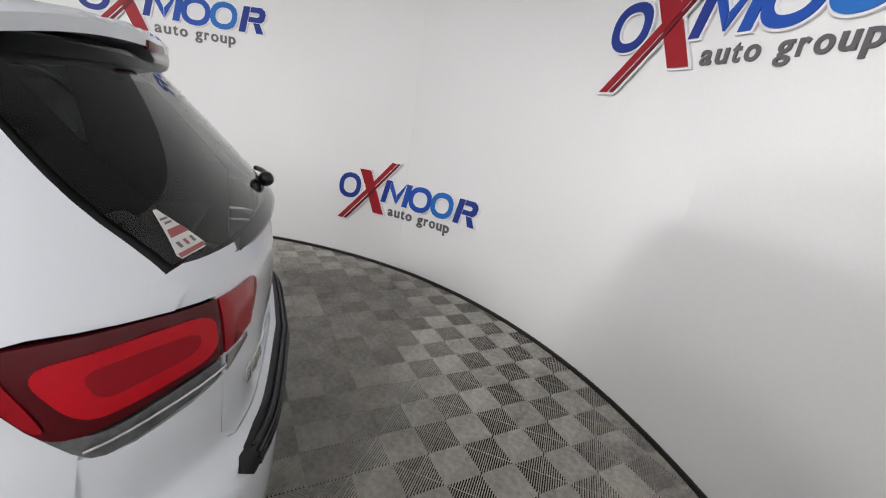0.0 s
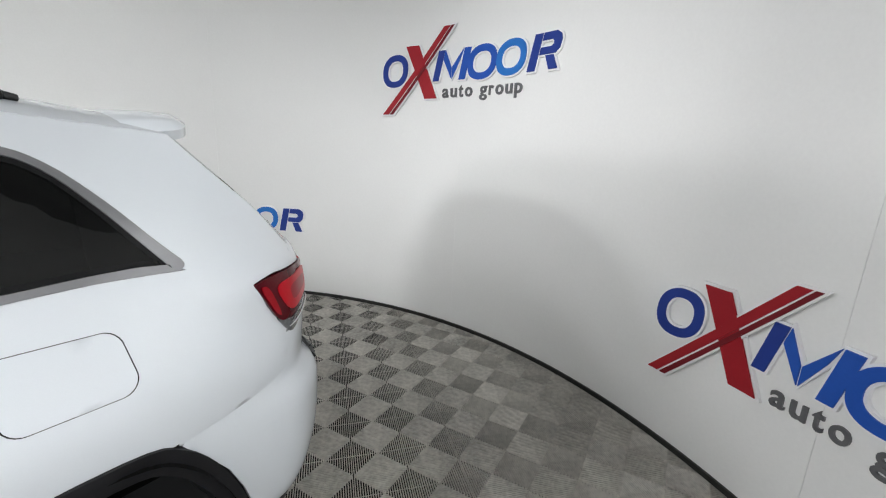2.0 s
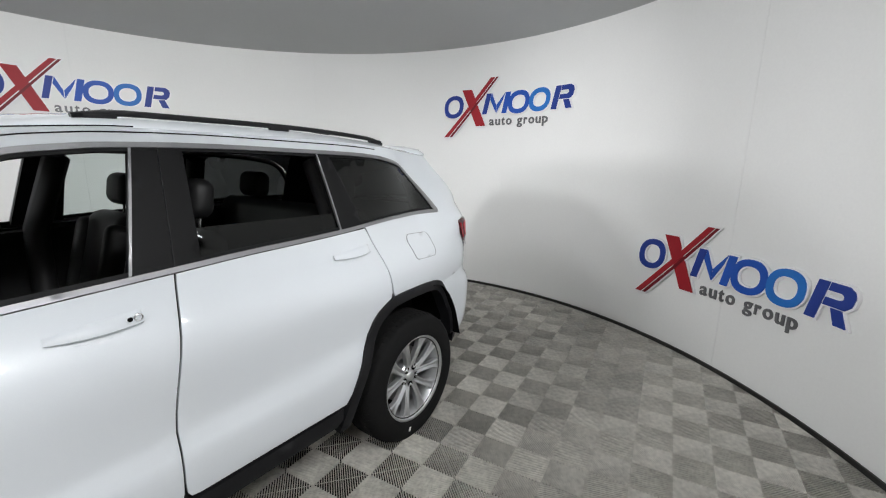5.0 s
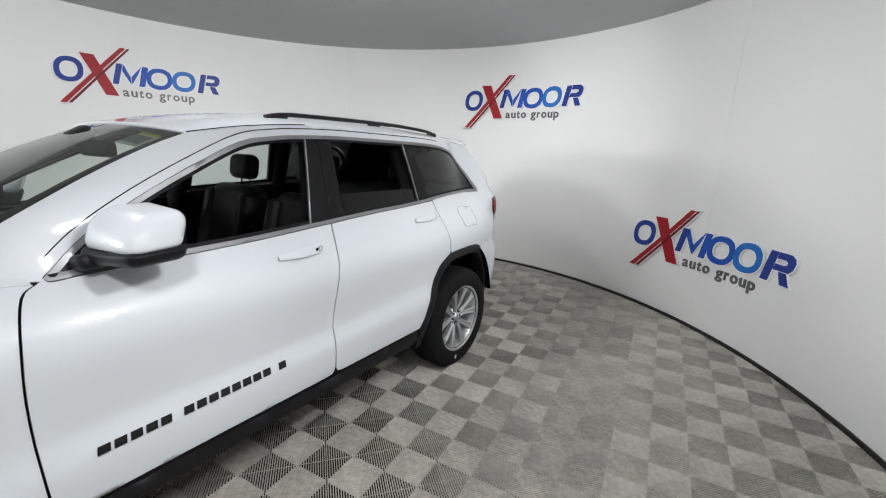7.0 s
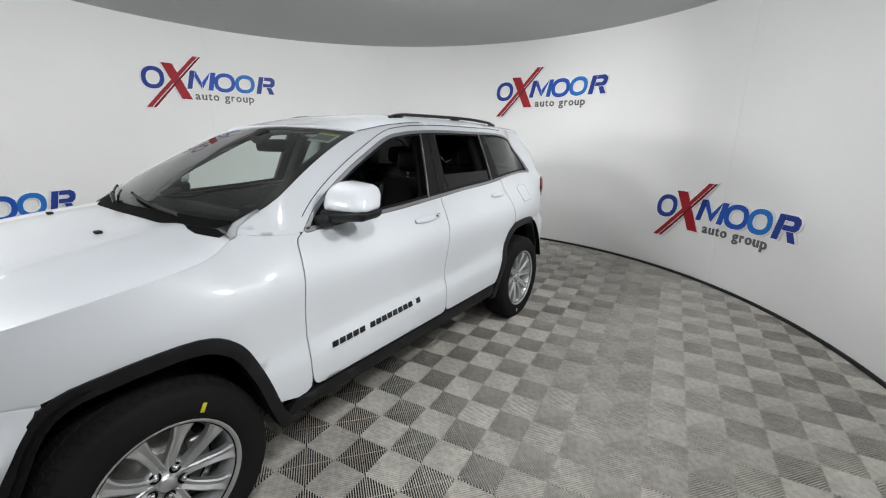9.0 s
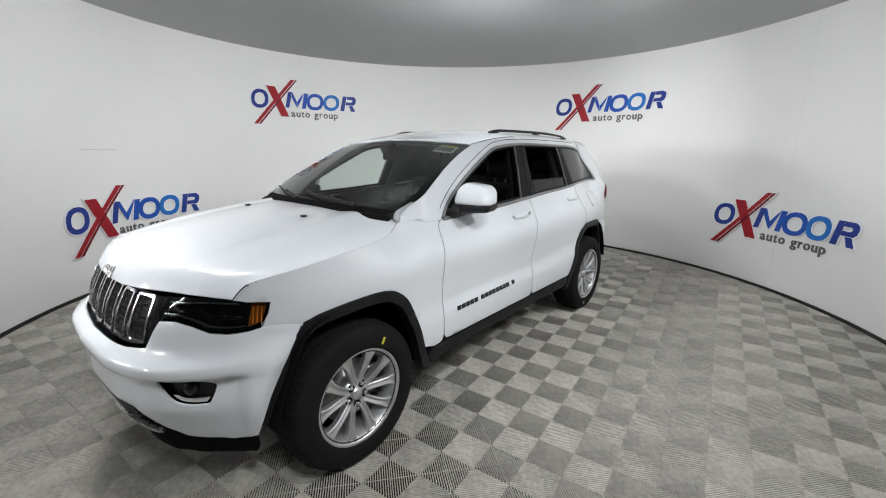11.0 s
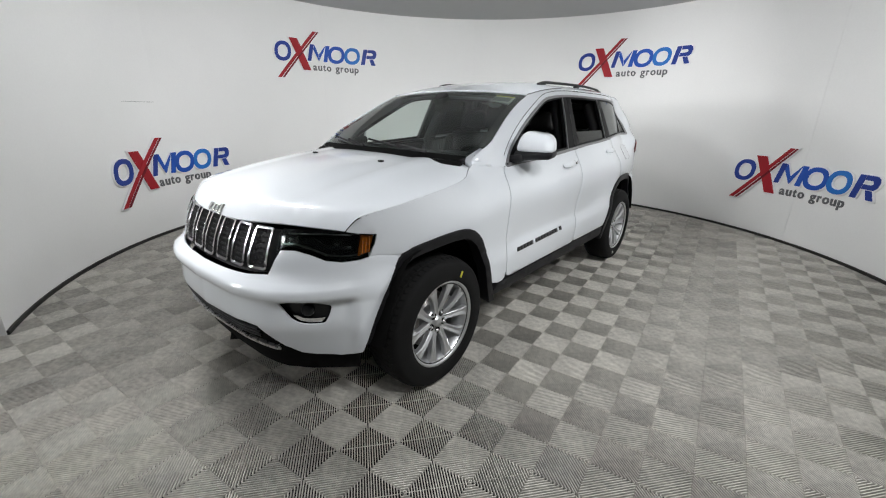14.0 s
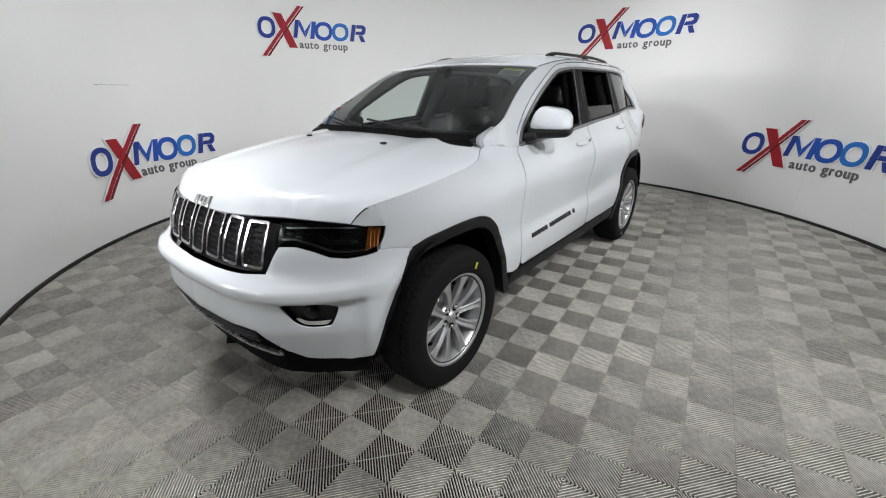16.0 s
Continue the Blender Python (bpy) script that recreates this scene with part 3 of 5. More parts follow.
for s in (1, -1):
    for nm, o, hx in (("front_door", fd, -0.060), ("rear_door", rd, -1.025)):
        d = solid(nm, sheet(o, [], side_at(s), 0.04, 0.014, -s, 0.0025), PAINT, car)
        doors.append(d)
        # the pull and its cup
        zc = 1.134 if nm == "front_door" else 1.182
        cup = [(hx + 0.085 * math.cos(t), zc - 0.004 + 0.030 * math.sin(t) + 0.02 * -0.085 * math.cos(t)) for t in [2 * math.pi * i / 20 for i in range(20)]]
        solid("handle_cup", sheet(cup, [], side_at(s, 0.0012), 0.03, 0.002, -s), PAINT, d)
        rise = lambda q: zc + 0.006 - 0.045 * (q - hx)
        top = [(hx + 0.112 - 0.224 * i / 12, 0.008 + 0.010 * math.sin(math.pi * min(1.0, (i + 0.6) / 9.0) * 0.5)) for i in range(13)]
        grip = [(a, rise(a) + b) for a, b in top] + [(a, rise(a) - b) for a, b in top[::-1]]
        solid("door_handle", sheet(grip, [], lambda u, v, s=s, hx=hx: (u, s * (half(u, v) + 0.008 + 0.022 * math.sin(math.pi * min(1.0, max(0.0, (u - hx + 0.13) / 0.26))) ** 0.5), v), 0.012, 0.012, -s, 0.004), PAINT, d, "white pull handle")
        if nm == "front_door":
            solid("lock_cylinder", lathe([(0.0, 0.004), (0.006, 0.003), (0.007, 0.0)], 14), DEEP, d).matrix_basis = pose(hx - 0.074, s * (half(hx, zc) + 0.028), zc + 0.009, 0, 0, 0 if s > 0 else 180)
            solid("key_ring", lathe([(0.0085, 0.001), (0.0105, 0.004), (0.0125, 0.001)], 16), CHROME, d).matrix_basis = pose(hx - 0.096, s * (half(hx, zc) + 0.0245), zc + 0.010, 0, 0, 0 if s > 0 else 180)
# dark backing behind the shut lines
for s in (1, -1):
    solid("door_jamb", sheet([(0.93, 0.46), (0.93, 1.14), (0.80, 1.185), (-0.2, 1.225), (-1.15, 1.27), (-1.27, 0.98), (-1.10, 0.86), (-0.97, 0.62), (-0.88, 0.46)], [], side_at(s, -0.030), 0.08, 0.01, -s), TRIM, car, "black door frame and inner panel")

fender = ([(0.93, 0.474), (0.885, 0.477), (0.862, 0.490), (0.855, 0.515)] + [(p[0] + 0.007, p[1]) for p in bend(door_front, 4) if p[1] > 0.54][::-1] + [(0.81, 1.1950), (0.90, 1.2045), (1.03, 1.2230)]
          + [(x, gap_z(x) - 0.001) for x in (1.06, 1.078, 1.11, 1.146, 1.19, 1.244, 1.32, 1.4, 1.55, 1.7, 1.82, 1.87, 1.904, 1.915, 1.926, 1.937, 1.947)]
          + [(1.90, 0.982), (1.825, 0.968), (1.835, 0.92), (1.862, 0.872), (1.76, 0.856), (1.705, 0.845)]
          + [p for p in arch_fb if 0.846 < p[1] < 0.90 and p[0] > 1.6][::-1] + [p for p in arch_fb if p[0] <= 1.6 and p[1] > 0.48][::-1])
both("front_wing", fender, PAINT, step=0.04)

for nm, arch, cx in (("front", arch_fb, 1.445), ("rear", arch_rb, -1.43)):
    inner = [(cx + (p[0] - cx) * 0.89, 0.36 + (p[1] - 0.36) * 0.90) for p in arch]
    both("wheel_arch_flare", arch + inner[::-1], CLAD, off=0.014, thick=0.075, step=0.04, label="black plastic wheel arch flare", lip=0.006)
    for s in (1, -1):
        # the dark liner of the wheel well
        verts, faces = [], []
        for i, p in enumerate(inner):
            q = (cx + (p[0] - cx) * 1.06, 0.36 + (p[1] - 0.36) * 1.06)
            verts += [(q[0], s * 0.90, q[1]), (q[0], s * 0.52, q[1])]
        faces = [(2 * i, 2 * i + 1, 2 * i + 3, 2 * i + 2) for i in range(len(inner) - 1)]
        k = len(verts)
        faces.append(tuple(range(1, k, 2)))
        solid("wheel_liner", tri_mesh(verts, faces, "liner"), DEEP, car, smooth=False)

# sills
both("sill", [(0.965, 0.40), (0.985, 0.43), (0.93, 0.468), (-0.885, 0.476), (-0.885, 0.42), (-0.85, 0.395)], CLAD, off=0.006, thick=0.06, step=0.06, label="black plastic sill cladding", lip=0.006)

# window surrounds and glass
def shrunk(poly, d):
    out, n = [], len(poly)
    for i in range(n):
        a, b, c = Vector(poly[i - 1]), Vector(poly[i]), Vector(poly[(i + 1) % n])
        t1, t2 = (b - a).normalized(), (c - b).normalized()
        m = Vector((-t1.y, t1.x)) + Vector((-t2.y, t2.x))
        m = m / max(0.5, m.length_squared / 2)
        out.append(tuple(b + m * d))
    return out


area = sum(dlo[i - 1][0] * dlo[i][1] - dlo[i][0] * dlo[i - 1][1] for i in range(len(dlo)))
if area < 0:
    dlo, dlo_core = dlo[::-1], dlo_core[::-1]


def inset(d):
    """The window outline drawn in by d, and further in at its rear tip, where the strip widens."""
    return [(x + 0.016 * ease((-1.60 - x) / 0.24), z + 0.004 * ease((-1.60 - x) / 0.24)) for x, z in shrunk(dlo_core, d)]


dlo_in = inset(0.017)
both("window_trim", shrunk(dlo, 0.0005), TRIMGREY, holes=[dlo_in], off=0.005, thick=0.018, step=0.03, label="chrome strip round the side windows", lip=0.002)
# the door frames' shut line, outside the trim, and the joint at the roof's edge
line_o, line_i = shrunk(dlo, -0.0315), shrunk(dlo, -0.028)
keep = [i for i, p in enumerate(dlo) if -1.40 < p[0] < 0.80 and p[1] > 1.40 or 0.2 < p[0] < 0.79 and p[1] > 1.21 + 0.2 * (0.79 - p[0])]
keep.sort(key=lambda i: dlo[i][0])
both("door_shut_line", [line_o[i] for i in keep] + [line_i[i] for i in keep[::-1]], DEEP, off=0.0015, thick=0.004, step=0.05, lip=0.0)
dlo_in2 = inset(0.030)
both("window_seal", inset(0.0175), PILLAR, holes=[dlo_in2], off=0.0, thick=0.014, step=0.03, label="black window seal")


def clip(poly, x0, x1, top=None):
    """The part of an outline between two slanting lines, each as (x at z 1.25, x at z 1.63)."""
    out = []
    def cut(pl, f):
        res = []
        for i in range(len(pl)):
            a, b = pl[i - 1], pl[i]
            fa, fb = f(a), f(b)
            if (fa >= 0) != (fb >= 0):
                t = fa / (fa - fb)
                res.append((a[0] + (b[0] - a[0]) * t, a[1] + (b[1] - a[1]) * t))
            if fb >= 0:
                res.append(b)
        return res
    line = lambda l: (lambda p: p[0] - (l[0] + (l[1] - l[0]) * (p[1] - 1.25) / 0.38))
    poly = cut(poly, lambda p: line(x0)(p))
    poly = cut(poly, lambda p: -line(x1)(p))
    if top:
        poly = cut(poly, lambda p: top - p[1])
    return poly


both("centre_pillar", clip(dlo_in, (-0.386, -0.415), (-0.175, -0.258)), PILLAR, off=-0.002, thick=0.03, step=0.04, label="gloss black centre pillar")
both("rear_pillar", clip(dlo_in, (-1.172, -1.043), (-1.009, -0.977)), PILLAR, off=-0.002, thick=0.03, step=0.04, label="gloss black rear door pillar")
both("pillar_strip", clip(dlo_in, (-1.016, -0.984), (-1.008, -0.976)), TRIMGREY, off=0.001, thick=0.01, step=0.04, lip=0.0)
both("pillar_joint", clip(dlo_in, (-1.175, -1.046), (-1.170, -1.041)), CLAD, off=-0.001, thick=0.01, step=0.04)
both("pillar_strip", clip(dlo_in, (-0.182, -0.265), (-0.174, -0.257)), TRIMGREY, off=0.001, thick=0.01, step=0.04, lip=0.0)
both("pillar_joint", clip(dlo_in, (-0.302, -0.340), (-0.299, -0.337)), GLOSS, off=0.001, thick=0.01, step=0.04, lip=0.0)
both("quarter_window", clip(dlo_in, (-1.95, -1.95), (-1.170, -1.041)), TINTED, off=-0.004, thick=0.0, step=0.05, lip=0.0, label="dark tinted rear quarter glass")
both("rear_door_window", clip(dlo_in, (-1.010, -0.978), (-0.384, -0.413), 1.364), TINTED, off=-0.012, thick=0.0, step=0.05, lip=0.0, label="tinted rear door glass, wound half down", sides=(1,))
both("rear_door_window", clip(dlo_in, (-1.010, -0.978), (-0.384, -0.413)), SIDEGLASS, off=-0.012, thick=0.0, step=0.05, lip=0.0, sides=(-1,))
both("mirror_panel", clip(dlo_in, (0.565, 0.565), (0.9, 0.9)), GLOSS, off=-0.002, thick=0.02, step=0.04, label="black corner panel")

# roof and bonnet
def roof_z(x):
    return spline((-1.95, -1.5, -0.9, -0.3, 0.05, 0.27), (1.706, 1.750, 1.767, 1.759, 1.718, 1.667))(x)


re_z = spline([p[0] for p in roof_edge][::-1], [p[1] for p in roof_edge][::-1])


def roof_at(x, t):
    z = re_z(x)
    y = half(x, z)
    return (x - 0.035 * (1 - t * t) * max(0, (x + 0.2) / 0.5) * -1.0, t * y, z + (roof_z(x) - z) * (1 - abs(t) ** 3.1))


roof = solid("roof", sheet([(0.27, -1), (0.27, 1), (-1.93, 1), (-1.93, -1)], [], lambda u, v: roof_at(u, v), 0.08, 0.02, 1), PAINT, car)
for s in (1, -1):
    solid("roof_joint", tube([(roof_at(x, s * 0.985)[0], roof_at(x, s * 0.985)[1], roof_at(x, s * 0.985)[2] + 0.001) for x in [0.26 - 0.05 * i for i in range(12)]], 0.0028, 6), DEEP, car)
solid("headliner", sheet([(0.20, -0.95), (0.20, 0.95), (-1.85, 0.95), (-1.85, -0.95)], [], lambda u, v: tuple(Vector(roof_at(u, v)) - Vector((0, 0, 0.035))), 0.12, 0.01, 1), HEADLINER, car)


def bonnet_at(x, y):
    zg = edge_z(x)
    yg = gap_y(min(x, 1.904)) - 0.22 * max(0.0, x - 1.904)
    zc = spline((0.9, 1.15, 1.40, 1.75, 2.0, 2.12, 2.21), (1.262, 1.247, 1.222, 1.168, 1.118, 1.088, 1.060))(x)
    t = min(1.2, abs(y) / yg)
    ridge = 0.012 * math.exp(-((abs(y) - 0.50 - 0.05 * (x - 1.2)) / 0.06) ** 2) * min(1, max(0, (2.1 - x) / 0.4))
    q = 1 - min(1.0, max(0.0, (nose_x(y) - x) / 0.075))
    return (x, y, zc + (zg - zc) * t ** 2.4 + ridge - (0.062 + 0.010 * ease((abs(y) - 0.45) / 0.25)) * q * q)


def nose_x(y):
    return 2.205 - 0.258 * (abs(y) / 0.745) ** 2.5


def cowl_x(y):
    return 1.157 - 0.150 * (abs(y) / 0.74) ** 2.2


HB = 0.744
ys = [-HB + 2 * HB * i / 24 for i in range(25)]
edge = [(nose_x(y), y) for y in ys]
side_l = [(x, gap_y(x) - 0.0050) for x in (1.926, 1.904, 1.86, 1.82, 1.7, 1.55, 1.4, 1.32, 1.244, 1.19, 1.146, 1.11, 1.078)]
bonnet_line = edge + side_l + [(cowl_x(y), y) for y in ys[::-1]] + [(x, -y) for x, y in side_l[::-1]]
bonnet = solid("bonnet", sheet(bonnet_line, [], bonnet_at, 0.05, 0.014, 1, 0.003), PAINT, car)
for y in (-0.34, 0.34):
    p = bonnet_at(1.36, y)
    solid("washer_nozzle", boxed((0.026, 0.034, 0.012), pose(p[0], p[1], p[2] + 0.005), 0.005, 2), CLAD, bonnet)
for k, (y, w) in enumerate(((0.066, 0.03), (0.028, 0.03), (-0.010, 0.03), (-0.050, 0.034))):
    p = bonnet_at(2.188 - 0.01 * abs(y), y)
    solid("badge_bar", boxed((0.012, w, 0.042 if k else 0.058), pose(p[0] + 0.004, p[1], p[2] - 0.008, 0, -35, 0), 0.005, 2), CHROME, bonnet, "small chrome badge block")

# screen, scuttle and wipers
sx_e = spline([0, 0.28, 0.56, 0.82, 1.0], [p[0] for p in screen_edge])
sz_e = spline([0, 0.28, 0.56, 0.82, 1.0], [p[1] for p in screen_edge])


def screen_at(u, v):
    x, z = sx_e(v), sz_e(v)
    y = half(min(x, 1.02), z)
    y = y - 0.012
    return (x + (0.115 * (1 - v) - 0.03 * v + 0.04) * (1 - u * u), u * y, z + (0.018 + 0.022 * v) * (1 - u * u))


solid("windscreen_band", sheet([(-1, 0), (1, 0), (1, 1), (-1, 1)], [[(-0.93, 0.10), (0.93, 0.10), (0.93, 0.925), (-0.93, 0.925)]], lambda u, v: tuple(Vector(screen_at(u, v)) - Vector((0.003, 0, 0.004))), 0.08, 0.004, 1), GLOSS, car, "black border of the windscreen")
solid("windscreen", sheet([(-1, 0), (1, 0), (1, 1), (-1, 1)], [], screen_at, 0.08, 0.0, 1), WINDSCREEN, car, "laminated windscreen glass")
solid("scuttle", sheet([(-0.97, 0.0), (0.97, 0.0), (0.97, 0.06), (-0.97, 0.06)], [], lambda u, v: tuple(Vector(screen_at(u, max(0, v))) + Vector((0.04 * max(0.0, 0.05 - v) / 0.05, 0, 0.003 - 0.022 * max(0, 0.05 - v) / 0.05))), 0.05, 0.01, 1), DEEP, car, "black plastic scuttle")
for u0, u1, v0, v1 in ((0.55, -0.12, 0.035, 0.12), (-0.15, -0.82, 0.035, 0.13)):
    pts = [tuple(Vector(screen_at(u0 + (u1 - u0) * t, v0 + (v1 - v0) * t)) + Vector((0.004, 0, 0.020))) for t in [i / 8 for i in range(9)]]
    solid("wiper", tube(pts, 0.007, 6), CLAD, car)
    pts = [tuple(Vector(screen_at(u0 + 0.10 + (u1 - u0) * 0.5 * t, v0 - 0.02 + (v1 - v0) * 0.6 * t)) + Vector((0.006, 0, 0.032))) for t in [i / 6 for i in range(7)]]
    solid("wiper_arm", tube(pts, 0.009, 6), CLAD, car)
for s in (1, -1):
    # the body rounds the screen's lower corner and runs down to the wing and the bonnet
    inner = [(0.999, 0.16), (0.986, 0.09), (0.966, 0.048), (0.94, 0.022), (0.90, 0.004), (0.84, 0.0), (0.77, 0.0), (0.70, 0.0), (0.62, 0.0)]
    rim_a = [Vector(screen_at(s * u, v)) + Vector((0.004, 0, 0.006)) for u, v in inner]
    rim_b = [Vector((sx_e(v), s * (half(min(1.02, sx_e(v)), sz_e(v)) + 0.001), sz_e(v))) for v in (0.165, 0.09, 0.03)]
    rim_b += [Vector((x, s * (gap_y(x) + 0.002), gap_z(x) + 0.001)) for x in (1.035, 1.060)]
    rim_b += [Vector(bonnet_at(x, s * y)) - Vector((0, 0, 0.004)) for x, y in [(cowl_x(y) + 0.010, y) for y in (0.735, 0.69, 0.62, 0.54)]]
    def patch(name, start, stop, material, drop):
        bm = bmesh.new()
        rows = [[bm.verts.new(a.lerp(b, f + (g - f) * k / 5) + Vector((0, 0, 0.004 * math.sin(math.pi * (f + (g - f) * k / 5)) - drop))) for k in range(6)] for a, b, f, g in zip(rim_a, rim_b, start, stop)]
        for a, b in zip(rows, rows[1:]):
            for k in range(5):
                bm.faces.new((a[k], a[k + 1], b[k + 1], b[k]) if s < 0 else (a[k], b[k], b[k + 1], a[k + 1]))
        bmesh.ops.solidify(bm, geom=bm.faces[:], thickness=0.004)
        solid(name, bm, material, car)

    patch("screen_corner", (0.0, 0.0, 0.10, 0.38, 0.72, 0.985), (1, 1, 1, 1, 1, 1), PAINT, 0.0)
    patch("scuttle_corner", (0.0,) * 9, (0.10, 0.10, 0.20, 0.50, 0.85, 1, 1, 1, 1), GLOSS, 0.003)
    cover = [(0.790, 1.195), (0.90, 1.2055), (1.030, 1.2235)]
    solid("pillar_base", sheet([(a, b + 0.010) for a, b in cover] + [(a, b - 0.010) for a, b in cover[::-1]], [], side_at(s, 0.0012), 0.02, 0.003, -s), PAINT, car)
    seal = [(x, s * (gap_y(x) - 0.004), gap_z(x) - 0.008) for x in (1.07, 1.085, 1.11, 1.146, 1.19, 1.244, 1.32, 1.4, 1.55, 1.7, 1.82, 1.87, 1.904, 1.915, 1.926, 1.937, 1.945)]
    solid("bonnet_seal", tube(seal, 0.0026, 6), DEEP, car)
paper = solid("price_sticker", sheet([(0.735, 0.80), (0.985, 0.80), (0.985, 0.93), (0.735, 0.93)], [], lambda u, v: tuple(Vector(screen_at(u * 0.93, v)) - Vector((0.004, 0, 0.005))), 0.05, 0.001, 1), PAPER, car, "white paper price sticker inside the windscreen")
solid("print", sheet([(0.755, 0.818), (0.965, 0.818), (0.965, 0.895), (0.755, 0.895)], [], lambda u, v: tuple(Vector(screen_at(u * 0.93, v)) - Vector((0.002, 0, 0.0025))), 0.05, 0.0005, 1), INK, paper)
solid("print", sheet([(0.74, 0.908), (0.98, 0.908), (0.98, 0.927), (0.74, 0.927)], [], lambda u, v: tuple(Vector(screen_at(u * 0.93, v)) - Vector((0.002, 0, 0.0025))), 0.05, 0.0005, 1), YELLOW, paper)

# ---- the nose ----
fx = spline((0, 0.3, 0.5, 0.65, 0.78, 0.92, 1.05, 1.2, 1.35), (2.30, 2.285, 2.235, 2.15, 2.035, 1.925, 1.80, 1.66, 1.51))
fy = spline((0, 0.3, 0.5, 0.65, 0.78, 0.92, 1.05, 1.2, 1.35), (0.0, 0.30, 0.50, 0.645, 0.752, 0.815, 0.848, 0.876, 0.90))
f_off = spline((0.22, 0.30, 0.38, 0.46, 0.54, 0.61, 0.665, 0.690, 0.72, 0.745, 0.765, 0.80, 0.88, 0.96, 1.03), (-0.07, -0.040, -0.008, 0.010, 0.022, 0.016, 0.013, 0.038, 0.042, 0.026, -0.006, -0.03, -0.05, -0.085, -0.125))
arch_line = spline((0.22, 0.36, 0.44, 0.55, 0.65, 0.75, 0.80, 0.85, 1.05), (0.90, 0.922, 0.945, 0.985, 1.035, 1.09, 1.125, 1.15, 1.25))
f_fade = spline((0, 0.5, 0.8, 1.0, 1.2), (1.0, 0.95, 0.6, 0.2, 0.05))


def nose_at(off=0.0):
    def f(u, z):
        s, a = (1 if u >= 0 else -1), abs(u)
        e = 0.01
        tx, ty = fx(a + e) - fx(max(0, a - e)), fy(a + e) - fy(max(0, a - e))
        l = math.hypot(tx, ty) or 1
        nx, ny = ty / l, -tx / l
        w = a - arch_line(z) + 0.058            # from the crease beside the wheel arch
        d = f_off(z) * f_fade(a) + off + 0.024 * max(0.0, 1 - abs(w) / (0.11 if w < 0 else 0.065)) * ease((0.82 - z) / 0.15) - 0.010 * ease((a - 0.8) / 0.2) * ease((z - 0.76) / 0.08)
        # a ledge over the fog lamps, and a lower part that draws in
        d -= 0.020 * (1 - ease((z - 0.668) / 0.016)) * ease((a - 0.48) / 0.10) * (1 - ease((a - 0.84) / 0.08)) + 0.030 * ease((0.60 - z) / 0.24) * (1 - ease((a - 0.86) / 0.1))
        return (fx(a) + nx * d, s * (fy(a) + ny * d), z)
    return f


def mir(pts):
    return [(-a, b) for a, b in pts]


fog = bend([(0.56, 0.658), (0.62, 0.667), (0.70, 0.667), (0.755, 0.655), (0.77, 0.638), (0.745, 0.572), (0.725, 0.560), (0.66, 0.562), (0.61, 0.588), (0.56, 0.658)], 3)[:-1]
low_edge = [(0.0, 0.525), (0.20, 0.532), (0.38, 0.540), (0.45, 0.533), (0.50, 0.480), (0.55, 0.415), (0.62, 0.376), (0.80, 0.356), (0.92, 0.375)]
lamp_low = [(1.03, 0.864), (0.93, 0.855), (0.83, 0.853), (0.76, 0.862), (0.70, 0.892), (0.64, 0.908), (0.575, 0.905), (0.548, 0.86), (0.515, 0.792)]
bump_r = low_edge + [(0.945, 0.44), (0.985, 0.55), (1.035, 0.65), (1.09, 0.75), (1.125, 0.80), (1.145, 0.838), (1.10, 0.848)] + lamp_low + [(0.40, 0.780), (0.20, 0.772), (0.0, 0.770)]
bump_line = bump_r + mir(bump_r[1:-1])[::-1]
bumper = solid("front_bumper", sheet(bump_line, [fog, mir(fog)], nose_at(), 0.018, 0.012, 1, 0.002), PAINT, car)
for s in (1, -1):
    fo = fog if s > 0 else mir(fog)
    solid("fog_recess", sheet(fo, [], nose_at(-0.035), 0.03, 0.004, 1), GLOSS, bumper)
    strip_l = bend([(0.635, 0.598), (0.655, 0.588), (0.69, 0.584), (0.742, 0.586)], 3) + bend([(0.728, 0.566), (0.69, 0.566), (0.645, 0.574), (0.615, 0.598)], 3)
    strip_l = strip_l if s > 0 else mir(strip_l)
    solid("fog_trim", sheet(strip_l, [], nose_at(-0.016), 0.02, 0.012, 1), CHROME, bumper, "chrome fog lamp strip")
    p = nose_at(-0.024)(s * 0.675, 0.622)
    solid("fog_lamp", lathe([(0.0, 0.014), (0.022, 0.012), (0.030, 0.004), (0.032, -0.01)], 18), GLOSS, bumper).matrix_basis = pose(*p, 0, 0, s * 35 - 90)
# lower intake and lip
li = [(a, b - 0.003) for a, b in low_edge[:-1]] + [(0.915, 0.372), (0.91, 0.27), (0.60, 0.245), (0.3, 0.262), (0.0, 0.268)]
solid("lower_intake", sheet(li + mir(li[1:-1])[::-1], [], nose_at(-0.018), 0.05, 0.03, 1), DEEP, bumper, "black plastic lower intake")
for z in (0.465, 0.488, 0.511):
    w = 0.44
    solid("intake_slat", tube([nose_at(-0.008)(-w + 2 * w * i / 14, z) for i in range(15)], 0.007, 6), CLAD, bumper)
sk = bend([(-0.53, 0.412), (-0.40, 0.432), (-0.18, 0.446), (0.18, 0.446), (0.40, 0.432), (0.53, 0.412)], 5)
solid("skid_strip", sheet(sk + [(p[0], p[1] - 0.020) for p in sk[::-1]], [], nose_at(0.012), 0.03, 0.02, 1, 0.003), SATIN, bumper, "silver lower lip")

